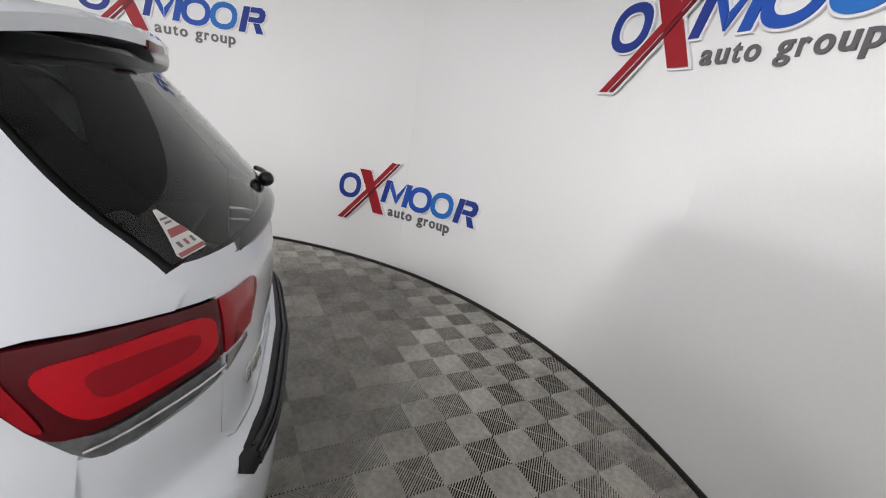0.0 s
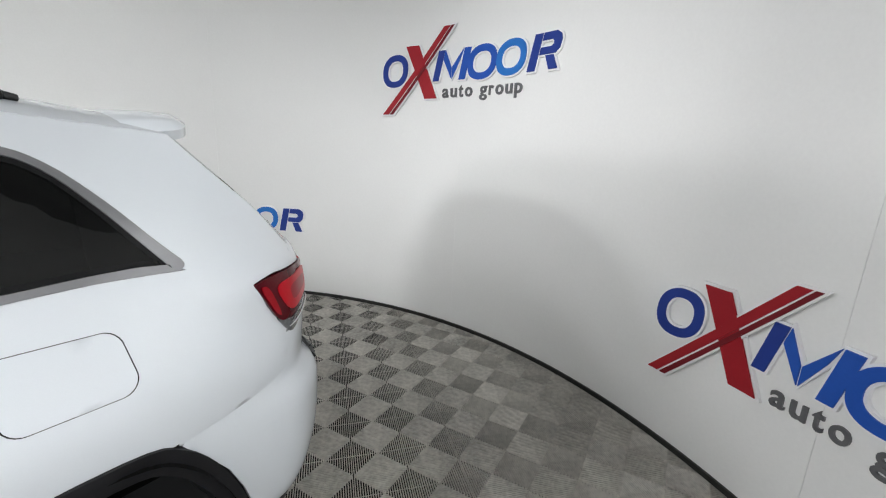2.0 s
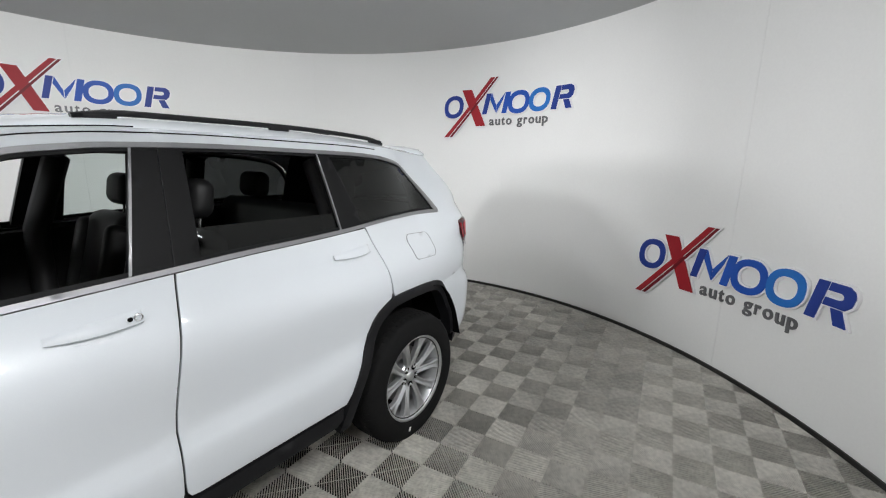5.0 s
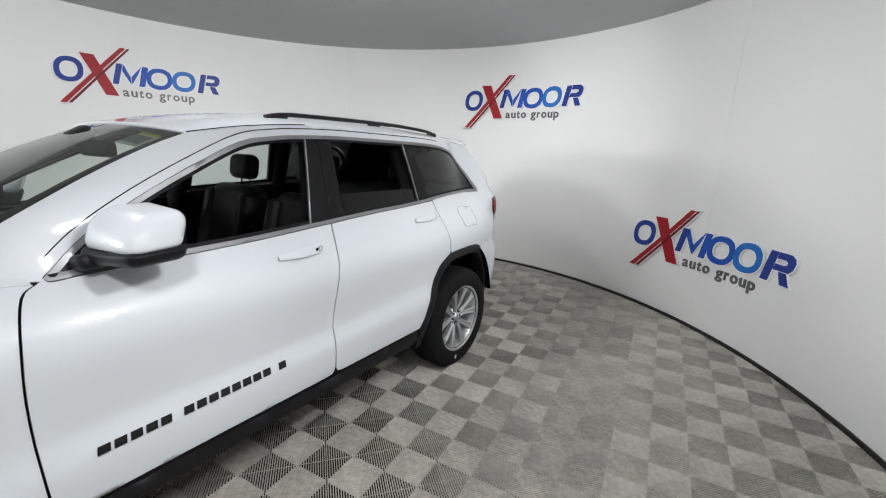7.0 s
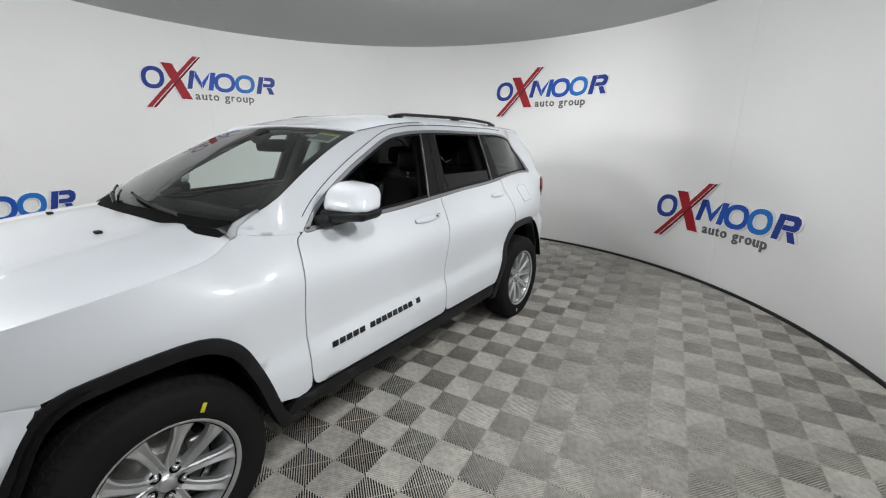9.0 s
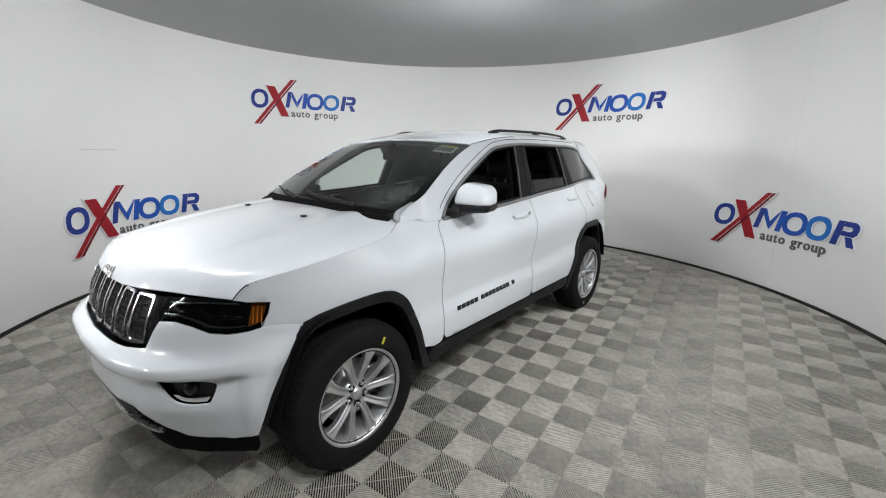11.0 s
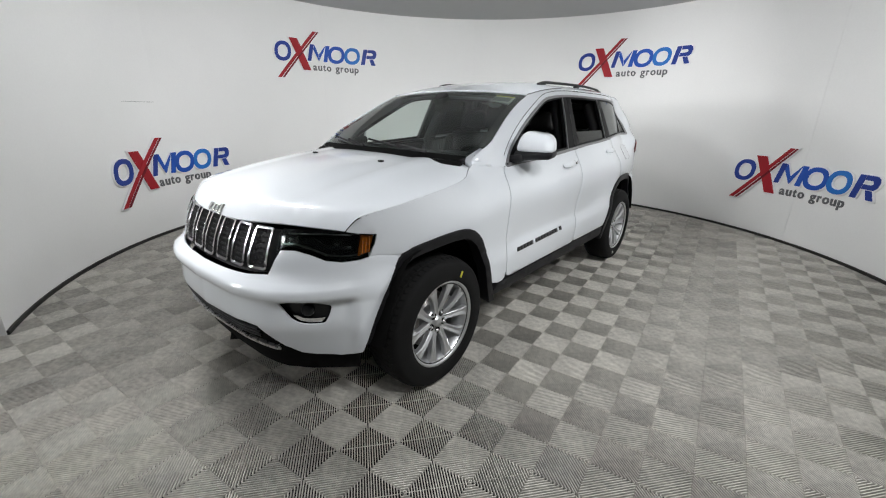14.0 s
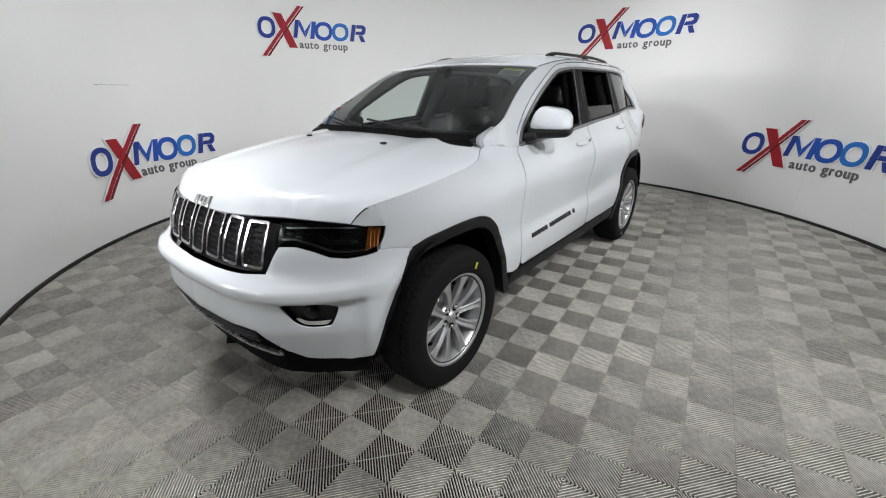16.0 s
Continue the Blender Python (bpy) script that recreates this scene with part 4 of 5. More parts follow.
# grille of seven tall slots
gr = [(0.0, 0.772), (0.20, 0.774), (0.40, 0.782), (0.513, 0.794), (0.546, 0.862), (0.565, 0.980), (0.40, 0.990), (0.2, 0.999), (0.0, 1.002)]
grille = solid("grille", sheet(gr + mir(gr[1:-1])[::-1], [], nose_at(-0.030), 0.04, 0.02, 1), PILLAR, car, "black grille surround")
for k in range(-3, 4):
    c = 0.147 * k
    lean = 0.010 * k / 3
    w, z0, z1 = 0.058, 0.803 - 0.004 * (3 - abs(k)), 0.996 + 0.006 * (3 - abs(k)) / 3
    pts = []
    for cx_, cz_, a0 in ((c + w - 0.018 + lean, z1 - 0.018, 0), (c - w + 0.018 + lean, z1 - 0.018, 90), (c - w + 0.012, z0 + 0.018, 180), (c + w - 0.022, z0 + 0.018, 270)):
        pts += [(cx_ + 0.018 * math.cos(radians(a0 + 30 * i)), cz_ + 0.018 * math.sin(radians(a0 + 30 * i))) for i in range(4)]
    g1 = pts
    g2 = shrunk(pts, 0.011)
    slot = solid("slot_ring", sheet(g1, [g2], nose_at(-0.004), 0.02, 0.016, 1, 0.005), CHROME, grille, "chrome ring of a grille slot")
    bm = bmesh.new()
    for r in range(7):
        for q in range(4):
            u, z = c - 0.030 + 0.020 * q + (0.010 if r % 2 else 0), z0 + 0.022 + r * 0.024
            p = nose_at(-0.020)(u, z)
            rbox(bm, (0.008, 0.012, 0.013), pose(*p), 0.003, 1)
    solid("slot_mesh", bm, MESHGREY, slot, smooth=False)

# headlamps
for s in (1, -1):
    hl_o = [(0.560, 0.988), (0.70, 0.990), (0.84, 0.985), (0.93, 0.978), (1.025, 0.966), (1.03, 0.958), (1.005, 0.905), (0.985, 0.868), (0.93, 0.857), (0.83, 0.855), (0.76, 0.864), (0.70, 0.894), (0.64, 0.910), (0.568, 0.907), (0.552, 0.88)]
    amb = [(0.955, 0.966), (1.012, 0.958), (0.985, 0.885), (0.925, 0.872), (0.935, 0.905)]
    f = (lambda q: q) if s > 0 else mir
    head = solid("headlamp", sheet(f(hl_o), [], nose_at(-0.030), 0.04, 0.01, 1), PIANO, car, "dark headlamp with amber corner")
    solid("side_marker", sheet(f(amb), [], nose_at(-0.010), 0.03, 0.012, 1, 0.002), AMBER, head, "amber side marker")
    solid("lamp_accent", sheet(f([(0.58, 0.925), (0.64, 0.927), (0.70, 0.910), (0.76, 0.881), (0.83, 0.873), (0.92, 0.873), (0.92, 0.880), (0.83, 0.881), (0.765, 0.890), (0.705, 0.919), (0.64, 0.935), (0.58, 0.933)]), [], nose_at(-0.014), 0.03, 0.01, 1), CHROME, head)
    solid("lamp_accent", sheet(f([(0.60, 0.978), (0.74, 0.980), (0.90, 0.972), (0.90, 0.967), (0.74, 0.974), (0.60, 0.972)]), [], nose_at(-0.012), 0.03, 0.008, 1), SATIN, head)
    solid("lamp_shelf", sheet(f([(0.60, 0.955), (0.72, 0.957), (0.76, 0.925), (0.90, 0.915), (0.90, 0.90), (0.76, 0.905), (0.68, 0.935), (0.60, 0.94)]), [], nose_at(-0.020), 0.03, 0.008, 1, 0.002), GLOSS, head)
    for a, z in ((0.655, 0.948), (0.825, 0.935)):
        q = nose_at(-0.024)(s * a, z)
        solid("projector_lens", lathe([(0.0, 0.012), (0.016, 0.009), (0.024, 0.0), (0.027, 0.002), (0.029, -0.006)], 20), PIANO, head).matrix_basis = pose(*q, 0, 0, -90 + s * 38)
    for a in (0.945, 0.962, 0.979):
        solid("marker_rib", tube([nose_at(0.000)(s * (a + 0.012 * (z - 0.88) / 0.08), z) for z in (0.886, 0.92, 0.955)], 0.0022, 5), AMBER, head)
    solid("lamp_lens", sheet(f(hl_o), [], nose_at(0.001), 0.04, 0.0, 1), SIDEGLASS, head, "clear headlamp cover")

# ---- the tail ----
rx = spline((0, 0.4, 0.6, 0.75, 0.88, 1.02, 1.2, 1.32), (-2.395, -2.372, -2.322, -2.237, -2.15, -2.03, -1.85, -1.73))
ry = spline((0, 0.4, 0.6, 0.75, 0.88, 1.02, 1.2, 1.32), (0.0, 0.40, 0.592, 0.704, 0.772, 0.804, 0.838, 0.860))
r_off = spline((0.30, 0.40, 0.50, 0.62, 0.74, 0.815, 0.86, 0.90, 1.0, 1.10, 1.20, 1.27, 1.33), (-0.10, -0.03, 0.03, 0.055, 0.062, 0.055, 0.006, 0.0, 0.008, 0.012, 0.004, -0.02, -0.06))
r_fade = spline((0, 0.6, 0.9, 1.05, 1.2), (1.0, 0.9, 0.55, 0.2, 0.1))


def tail_at(off=0.0):
    def f(u, z):
        s, a = (1 if u >= 0 else -1), abs(u)
        e = 0.01
        tx, ty = rx(a + e) - rx(max(0, a - e)), ry(a + e) - ry(max(0, a - e))
        l = math.hypot(tx, ty) or 1
        nx, ny = -ty / l, tx / l
        d = r_off(z) * r_fade(a) + off
        return (rx(a) + nx * d, s * (ry(a) + ny * d), z)
    return f


gate_r = [(0.0, 0.862), (0.55, 0.862), (0.605, 0.90), (0.612, 1.06), (0.615, 1.229), (0.70, 1.235), (0.745, 1.241), (0.735, 1.285), (0.66, 1.302), (0.3, 1.285), (0.0, 1.28)]
gate = solid("tailgate", sheet(gate_r + mir(gate_r[1:-1])[::-1], [], tail_at(), 0.04, 0.014, -1, 0.002), PAINT, car)
hx_e = spline([0, 0.36, 0.68, 1.0], [p[0] for p in hatch_edge])
hz_e = spline([0, 0.36, 0.68, 1.0], [p[1] for p in hatch_edge])


def hatch_at(u, v):
    x, z = hx_e(v), hz_e(v)
    y = half(x, z)
    b = 1 - abs(u) ** 2.4
    return (x - (0.11 + 0.02 * v) * b, u * (y - 0.004), z + 0.015 * b)


solid("rear_window_band", sheet([(-1, 0.02), (1, 0.02), (1, 1), (-1, 1)], [[(-0.86, 0.10), (0.86, 0.10), (0.80, 0.93), (-0.80, 0.93)]], lambda u, v: tuple(Vector(hatch_at(u, v)) + Vector((0.006, 0, 0))), 0.08, 0.003, 1), GLOSS, gate)
solid("rear_window", sheet([(-0.985, 0.02), (0.985, 0.02), (0.97, 0.96), (0.6, 1.0), (-0.6, 1.0), (-0.97, 0.96)], [], hatch_at, 0.06, 0.0, 1), REARGLASS, gate, "dark tinted rear window with water drops")
tri_p = lambda d: (lambda u, v: tuple(Vector(hatch_at(u, v)) + Vector((-0.0015 - d, 0.0, 0.0015 + d))))
lab = [(0.845, 0.65), (0.955, 0.90), (0.945, 0.925), (0.80, 0.925), (0.785, 0.90), (0.825, 0.65)]
st = lambda pts: [(0.876 + (u - 0.868) * 0.72, 0.890 + (v - 0.915) * 0.72) for u, v in pts]
stk = solid("warning_sticker", sheet(st(lab), [], tri_p(0.0), 0.03, 0.0006, 1), PAPER, gate, "triangular white and red sticker with bars of print")
solid("print", sheet(st([(0.885, 0.765), (0.905, 0.81), (0.80, 0.81), (0.808, 0.765)]), [], tri_p(0.001), 0.03, 0.0006, 1), INKRED, stk)
solid("print", sheet(st([(0.945, 0.895), (0.948, 0.918), (0.798, 0.918), (0.795, 0.895)]), [], tri_p(0.001), 0.03, 0.0006, 1), INKRED, stk)
for u in (0.815, 0.855, 0.895):
    solid("print", sheet(st([(u, 0.84), (u + 0.016, 0.84), (u + 0.017, 0.875), (u + 0.001, 0.875)]), [], tri_p(0.001), 0.03, 0.0006, 1), INKRED if u == 0.855 else INK, stk)
for w in (0.70, 0.725):
    solid("print", sheet(st([(0.828, w), (0.862, w), (0.866, w + 0.012), (0.826, w + 0.012)]), [], tri_p(0.001), 0.03, 0.0006, 1), INK, stk)
# rear wiper on its pivot
p = Vector(hatch_at(-0.2, 0.84))
solid("wiper_motor_cap", boxed((0.05, 0.06, 0.05), pose(p.x - 0.03, p.y, p.z, 0, 30, 0), 0.022, 3), GLOSS, gate)
solid("rear_wiper", tube([tuple(Vector(hatch_at(-0.2 - 0.6 * t, 0.86 + 0.05 * t)) + Vector((-0.022, 0, 0.012))) for t in [i / 8 for i in range(9)]], 0.010, 6), CLAD, gate)
# drops of water on the rear window
drops, dfaces = [], []
for k in range(150):
    u, v = -0.9 + 1.0 * random.random(), 0.15 + 0.75 * random.random()
    q = Vector(hatch_at(u, v)) + Vector((-0.001, 0, 0.001))
    r = 0.0012 + 0.0022 * random.random() ** 2
    n0 = len(drops)
    for a in range(6):
        drops.append((q.x + r * 0.75 * math.sin(a * math.pi / 3), q.y + r * math.cos(a * math.pi / 3), q.z + r * 0.75 * math.sin(a * math.pi / 3) * 1.0))
    drops.append((q.x - r * 0.6, q.y, q.z + r * 0.5))
    dfaces += [(n0 + a, n0 + (a + 1) % 6, n0 + 6) for a in range(6)]
solid("water_drops", tri_mesh(drops, dfaces, "drops"), CLEAR, gate)
# spoiler
def spoil_at(low):
    def f(x, y):
        t = (-1.80 - x) / 0.30
        a = max(x, -1.92)
        z = roof_at(a, min(1.0, abs(y) / half(a, re_z(a))))[2] - 0.005 + 0.020 * ease(2.2 * t) + 0.004 * t
        if low:
            z -= 0.012 + 0.045 * (1 - t) ** 1.3
        return (x, y, z)
    return f


wing_y = [(x, half(x, re_z(x)) - 0.004) for x in (-1.80, -1.86, -1.92)] + [(-1.97, half(-1.92, 1.65) - 0.022), (-2.015, half(-1.92, 1.65) - 0.075), (-2.05, 0.38), (-2.085, 0.19)]
sp_l = [(-1.80, -wing_y[0][1])] + bend(wing_y + [(-2.10, 0.0)] + [(x, -y) for x, y in wing_y[:0:-1]], 4)
spo = solid("roof_spoiler", sheet(sp_l, [], spoil_at(False), 0.04, 0.042, 1, 0.014), PAINT, car, "white roof spoiler")
solid("spoiler_base", sheet([(-1.84, -0.54), (-1.84, 0.54), (-1.98, 0.46), (-2.03, 0.0), (-1.98, -0.46)], [], lambda x, y: (x, y, 1.672 - 0.04 * (abs(y) / 0.6) ** 2), 0.08, 0.05, 1), GLOSS, spo)
solid("brake_lamp", boxed((0.012, 0.16, 0.024), pose(-2.097, 0.0, 1.690, 0, 0, 0), 0.005, 2), REDDARK, spo, "red high brake lamp")
for s in (1, -1):
    solid("spoiler_vent", boxed((0.05, 0.09, 0.012), pose(-2.00, s * 0.30, 1.634, 0, -8, s * -10), 0.005, 2), CLAD, spo)

# tail lamps
def rounded(poly):
    """The outline with its corners cut round."""
    for _ in range(3):
        out = []
        for i, (ax, ay) in enumerate(poly):
            bx, by = poly[(i + 1) % len(poly)]
            out += [(ax * 0.8 + bx * 0.2, ay * 0.8 + by * 0.2), (ax * 0.2 + bx * 0.8, ay * 0.2 + by * 0.8)]
        poly = out
    return poly


for s in (1, -1):
    f = (lambda q: q) if s > 0 else mir
    o1 = bend([(1.018, 1.228), (0.93, 1.240), (0.80, 1.239), (0.70, 1.232), (0.6185, 1.226)], 3) + bend([(0.6185, 1.108), (0.72, 1.100), (0.82, 1.086), (0.90, 1.082), (0.945, 1.112), (1.018, 1.228)], 3)[:-1]
    lampo = solid("tail_lamp", sheet(f(o1), [], tail_at(0.007), 0.04, 0.03, -1, 0.004), REDDARK, car, "red tail lamp wrapping the corner")
    c_o = rounded([(0.948, 1.210), (0.80, 1.219), (0.64, 1.211), (0.636, 1.126), (0.78, 1.112), (0.880, 1.106)])
    c_i = rounded([(0.872, 1.190), (0.78, 1.193), (0.675, 1.187), (0.675, 1.150), (0.78, 1.141), (0.852, 1.136)])
    solid("light_guide", sheet(f(c_o), [f(c_i)], tail_at(0.0105), 0.03, 0.004, -1, 0.001), GUIDE, lampo, "bright red light guide")
    solid("inner_lens", sheet(f(c_i), [], tail_at(0.009), 0.03, 0.003, -1), REDMID, lampo)
    sl_o = rounded([(1.006, 1.218), (0.968, 1.214), (0.918, 1.106), (0.940, 1.112)])
    solid("side_lens", sheet(f(sl_o), [], tail_at(0.010), 0.03, 0.004, -1, 0.001), RED, lampo)
    o2 = [(0.6145, 1.225), (0.53, 1.220), (0.455, 1.213), (0.437, 1.200), (0.47, 1.150), (0.50, 1.118), (0.6145, 1.108)]
    gl = solid("gate_lamp", sheet(f(o2), [], tail_at(0.008), 0.03, 0.01, -1, 0.003), RED, gate, "red lamp on the tailgate")
    o3 = bend([(0.935, 1.098), (0.86, 1.074), (0.78, 1.080), (0.70, 1.092), (0.622, 1.100)], 3) + bend([(0.622, 1.062), (0.72, 1.045), (0.80, 1.032), (0.87, 1.033), (0.935, 1.098)], 3)[:-1]
    rv = solid("reversing_lamp", sheet(f(o3), [], tail_at(0.002), 0.03, 0.02, -1, 0.002), SMOKE, lampo, "clear reversing lamp")
    solid("lamp_strip", tube([tail_at(0.008)(s * (0.88 - 0.26 * i / 8), 1.058 + 0.028 * i / 8 - 0.003) for i in range(9)], 0.0035, 6), CHROME, lampo)
    o4 = [(0.608, 1.098), (0.52, 1.106), (0.515, 1.092), (0.608, 1.062)]
    solid("gate_strip", sheet(f(o4), [], tail_at(0.004), 0.03, 0.008, -1), CHROME, gate)

# inner panel behind the joint of gate and bumper
for s in (1, -1):
    solid("gate_jamb", sheet([(s * 0.53, 0.83), (s * 0.67, 0.83), (s * 0.67, 1.05), (s * 0.53, 1.05)], [], tail_at(-0.010), 0.03, 0.003, -1), PAINT, car)
# the joints of the bumpers with the wings
for s in (1, -1):
    run = [(-1.78, 0.8835), (-1.90, 0.890), (-2.00, 0.9015), (-2.08, 0.918), (-2.128, 0.931), (-2.139, 0.945), (-2.147, 1.00), (-2.149, 1.040)]
    band = [(a, b + 0.018) for a, b in run[:5]] + [(a + 0.018, b + 0.006) for a, b in run[5:]]
    back = [(a, b - 0.018) for a, b in run[:5]] + [(a - 0.018, b - 0.006) for a, b in run[5:]]
    solid("bumper_flange", sheet(band + back[::-1], [], side_at(s, -0.009), 0.03, 0.003, -s), PAINT, car, "white flange behind the bumper joint")
    run = [(1.70, 0.842), (1.76, 0.853), (1.83, 0.865), (1.862, 0.869)]
    solid("bumper_flange", sheet([(a, b + 0.014) for a, b in run] + [(a, b - 0.014) for a, b in run[::-1]], [], side_at(s, -0.005), 0.03, 0.003, -s), PAINT, car, "white flange behind the bumper joint")
# rear bumper with its step pad
rb = [(0.0, 0.50), (0.40, 0.49), (0.70, 0.455), (0.90, 0.43), (1.06, 0.45), (1.105, 0.60), (1.148, 0.70), (1.185, 0.755), (1.222, 0.805), (1.262, 0.858), (1.245, 0.879), (1.10, 0.884), (0.985, 0.898), (0.905, 0.928), (0.895, 1.036), (0.80, 1.024), (0.70, 1.038), (0.613, 1.055), (0.611, 0.93), (0.609, 0.899), (0.585, 0.872), (0.552, 0.858), (0.0, 0.857)]
rbump = solid("rear_bumper", sheet(rb + mir(rb[1:-1])[::-1], [], tail_at(), 0.035, 0.014, -1, 0.002), PAINT, car)
pad = [(0.0, 0.846), (0.50, 0.846), (0.60, 0.838), (0.62, 0.815), (0.58, 0.770), (0.0, 0.765)]
solid("step_pad", sheet(pad + mir(pad[1:-1])[::-1], [], tail_at(0.008), 0.04, 0.02, -1, 0.004), CLAD, rbump, "black ribbed step pad")
for z in (0.832, 0.816, 0.800, 0.784):
    solid("pad_rib", tube([tail_at(0.010)(-0.56 + 1.12 * i / 20, z) for i in range(21)], 0.004, 5), GLOSS, rbump)
rl = [(0.0, 0.495), (0.40, 0.486), (0.70, 0.452), (0.90, 0.427), (1.03, 0.446), (1.01, 0.36), (0.75, 0.31), (0.0, 0.31)]
solid("rear_valance", sheet(rl + mir(rl[1:-1])[::-1], [], tail_at(-0.012), 0.06, 0.03, -1), CLAD, rbump, "black plastic rear valance")
for k in range(4):
    q = tail_at(0.004)(-0.18 - 0.055 * k, 1.215)
    solid("badge_bar", boxed((0.008, 0.040, 0.055), pose(*q), 0.008, 2), CHROME, gate, "chrome badge block")
for k in range(3):
    q = tail_at(0.004)(0.50 - 0.045 * k, 0.985)
    solid("badge_bar", boxed((0.006, 0.030, 0.045), pose(*q, 0, 0, -15), 0.006, 2), CHROME, gate, "chrome badge block")

# ---- badge on the front doors: plain bars ----
x = 0.737
for k in range(16):
    w = 0.0330 if k not in (5, 14) else 0.0
    if w == 0.0:
        x -= 0.030
        continue
    for s, d in ((1, doors[0]), (-1, doors[2])):
        z0 = 0.640 + 0.022 * (0.737 - x)
        q = [(x, z0), (x - 0.004, z0 + 0.027), (x - w - 0.004, z0 + 0.028), (x - w, z0 + 0.001)]
        solid("badge_bar", sheet(q, [], side_at(s, 0.0065), 0.02, 0.006, -s), GLOSS, d)
    x -= w + 0.0110

# ---- mirrors, rails, aerial ----
for s in (1, -1):
    mr = empty("door_mirror", None, car)
    cap = bmesh.new()
    rbox(cap, (0.19, 0.25, 0.150), pose(0.56, s * 0.935, 1.325, 0, 0, s * 14), 0.058, 7)
    for v in cap.verts:
        t, o = (v.co.z - 1.25) / 0.15, max(0.0, (abs(v.co.y) - 0.82) / 0.24)
        v.co.x -= 0.045 * t * t
        v.co.z -= 0.030 * o ** 2 * max(0, t)
        v.co.y += s * 0.030 * (1 - min(1.0, o * 1.6)) * max(0, t)
        v.co.y -= s * 0.030 * o * max(0, t) ** 1.5
        if v.co.z < 1.276:
            v.co.z = 1.276 - (1.276 - v.co.z) * 0.12
    solid("mirror_cap", cap, PAINT, mr, "white mirror cap")
    # the lower shell, thick at the door and thin at the tip, and the foot that meets the corner panel
    foot = bmesh.new()
    rbox(foot, (0.188, 0.250, 0.070), pose(0.560, s * 0.934, 1.248, 0, 0, s * 14), 0.034, 5)
    for v in foot.verts:
        o = min(1.0, max(0.0, (abs(v.co.y) - 0.82) / 0.22))
        if v.co.z < 1.262:
            v.co.z += 0.018 * o
    rbox(foot, (0.135, 0.11, 0.052), pose(0.628, s * 0.842, 1.229, s * 14, 4, s * 6), 0.020, 3)
    solid("mirror_base", foot, CLAD, mr, "black mirror foot")
    solid("mirror_glass", boxed((0.006, 0.14, 0.085), pose(0.484, s * 0.938, 1.318, 0, -6, s * 14), 0.002, 2), CHROME, mr)
    rail = empty("roof_rail", None, car)
    pts = []
    for i in range(21):
        x = -0.17 - 1.49 * i / 20
        b = roof_at(x, s * 0.77)
        lift = 0.014 * min(1.0, 4.5 * math.sin(math.pi * i / 20))
        pts.append((x, b[1], b[2] + 0.004 + lift))
    solid("rail_bar", tube(pts, 0.0125, 8, 0.9), CLAD, rail, "black roof rail")
    for i in (1, 10, 19):
        solid("rail_foot", boxed((0.10, 0.026, 0.028), pose(pts[i][0], pts[i][1], pts[i][2] - 0.010), 0.009, 2), CLAD, rail)
solid("aerial_fin", boxed((0.17, 0.055, 0.065), pose(-1.55, 0, 1.755, 0, 6, 0), 0.024, 3), GLOSS, car, "black shark-fin aerial")

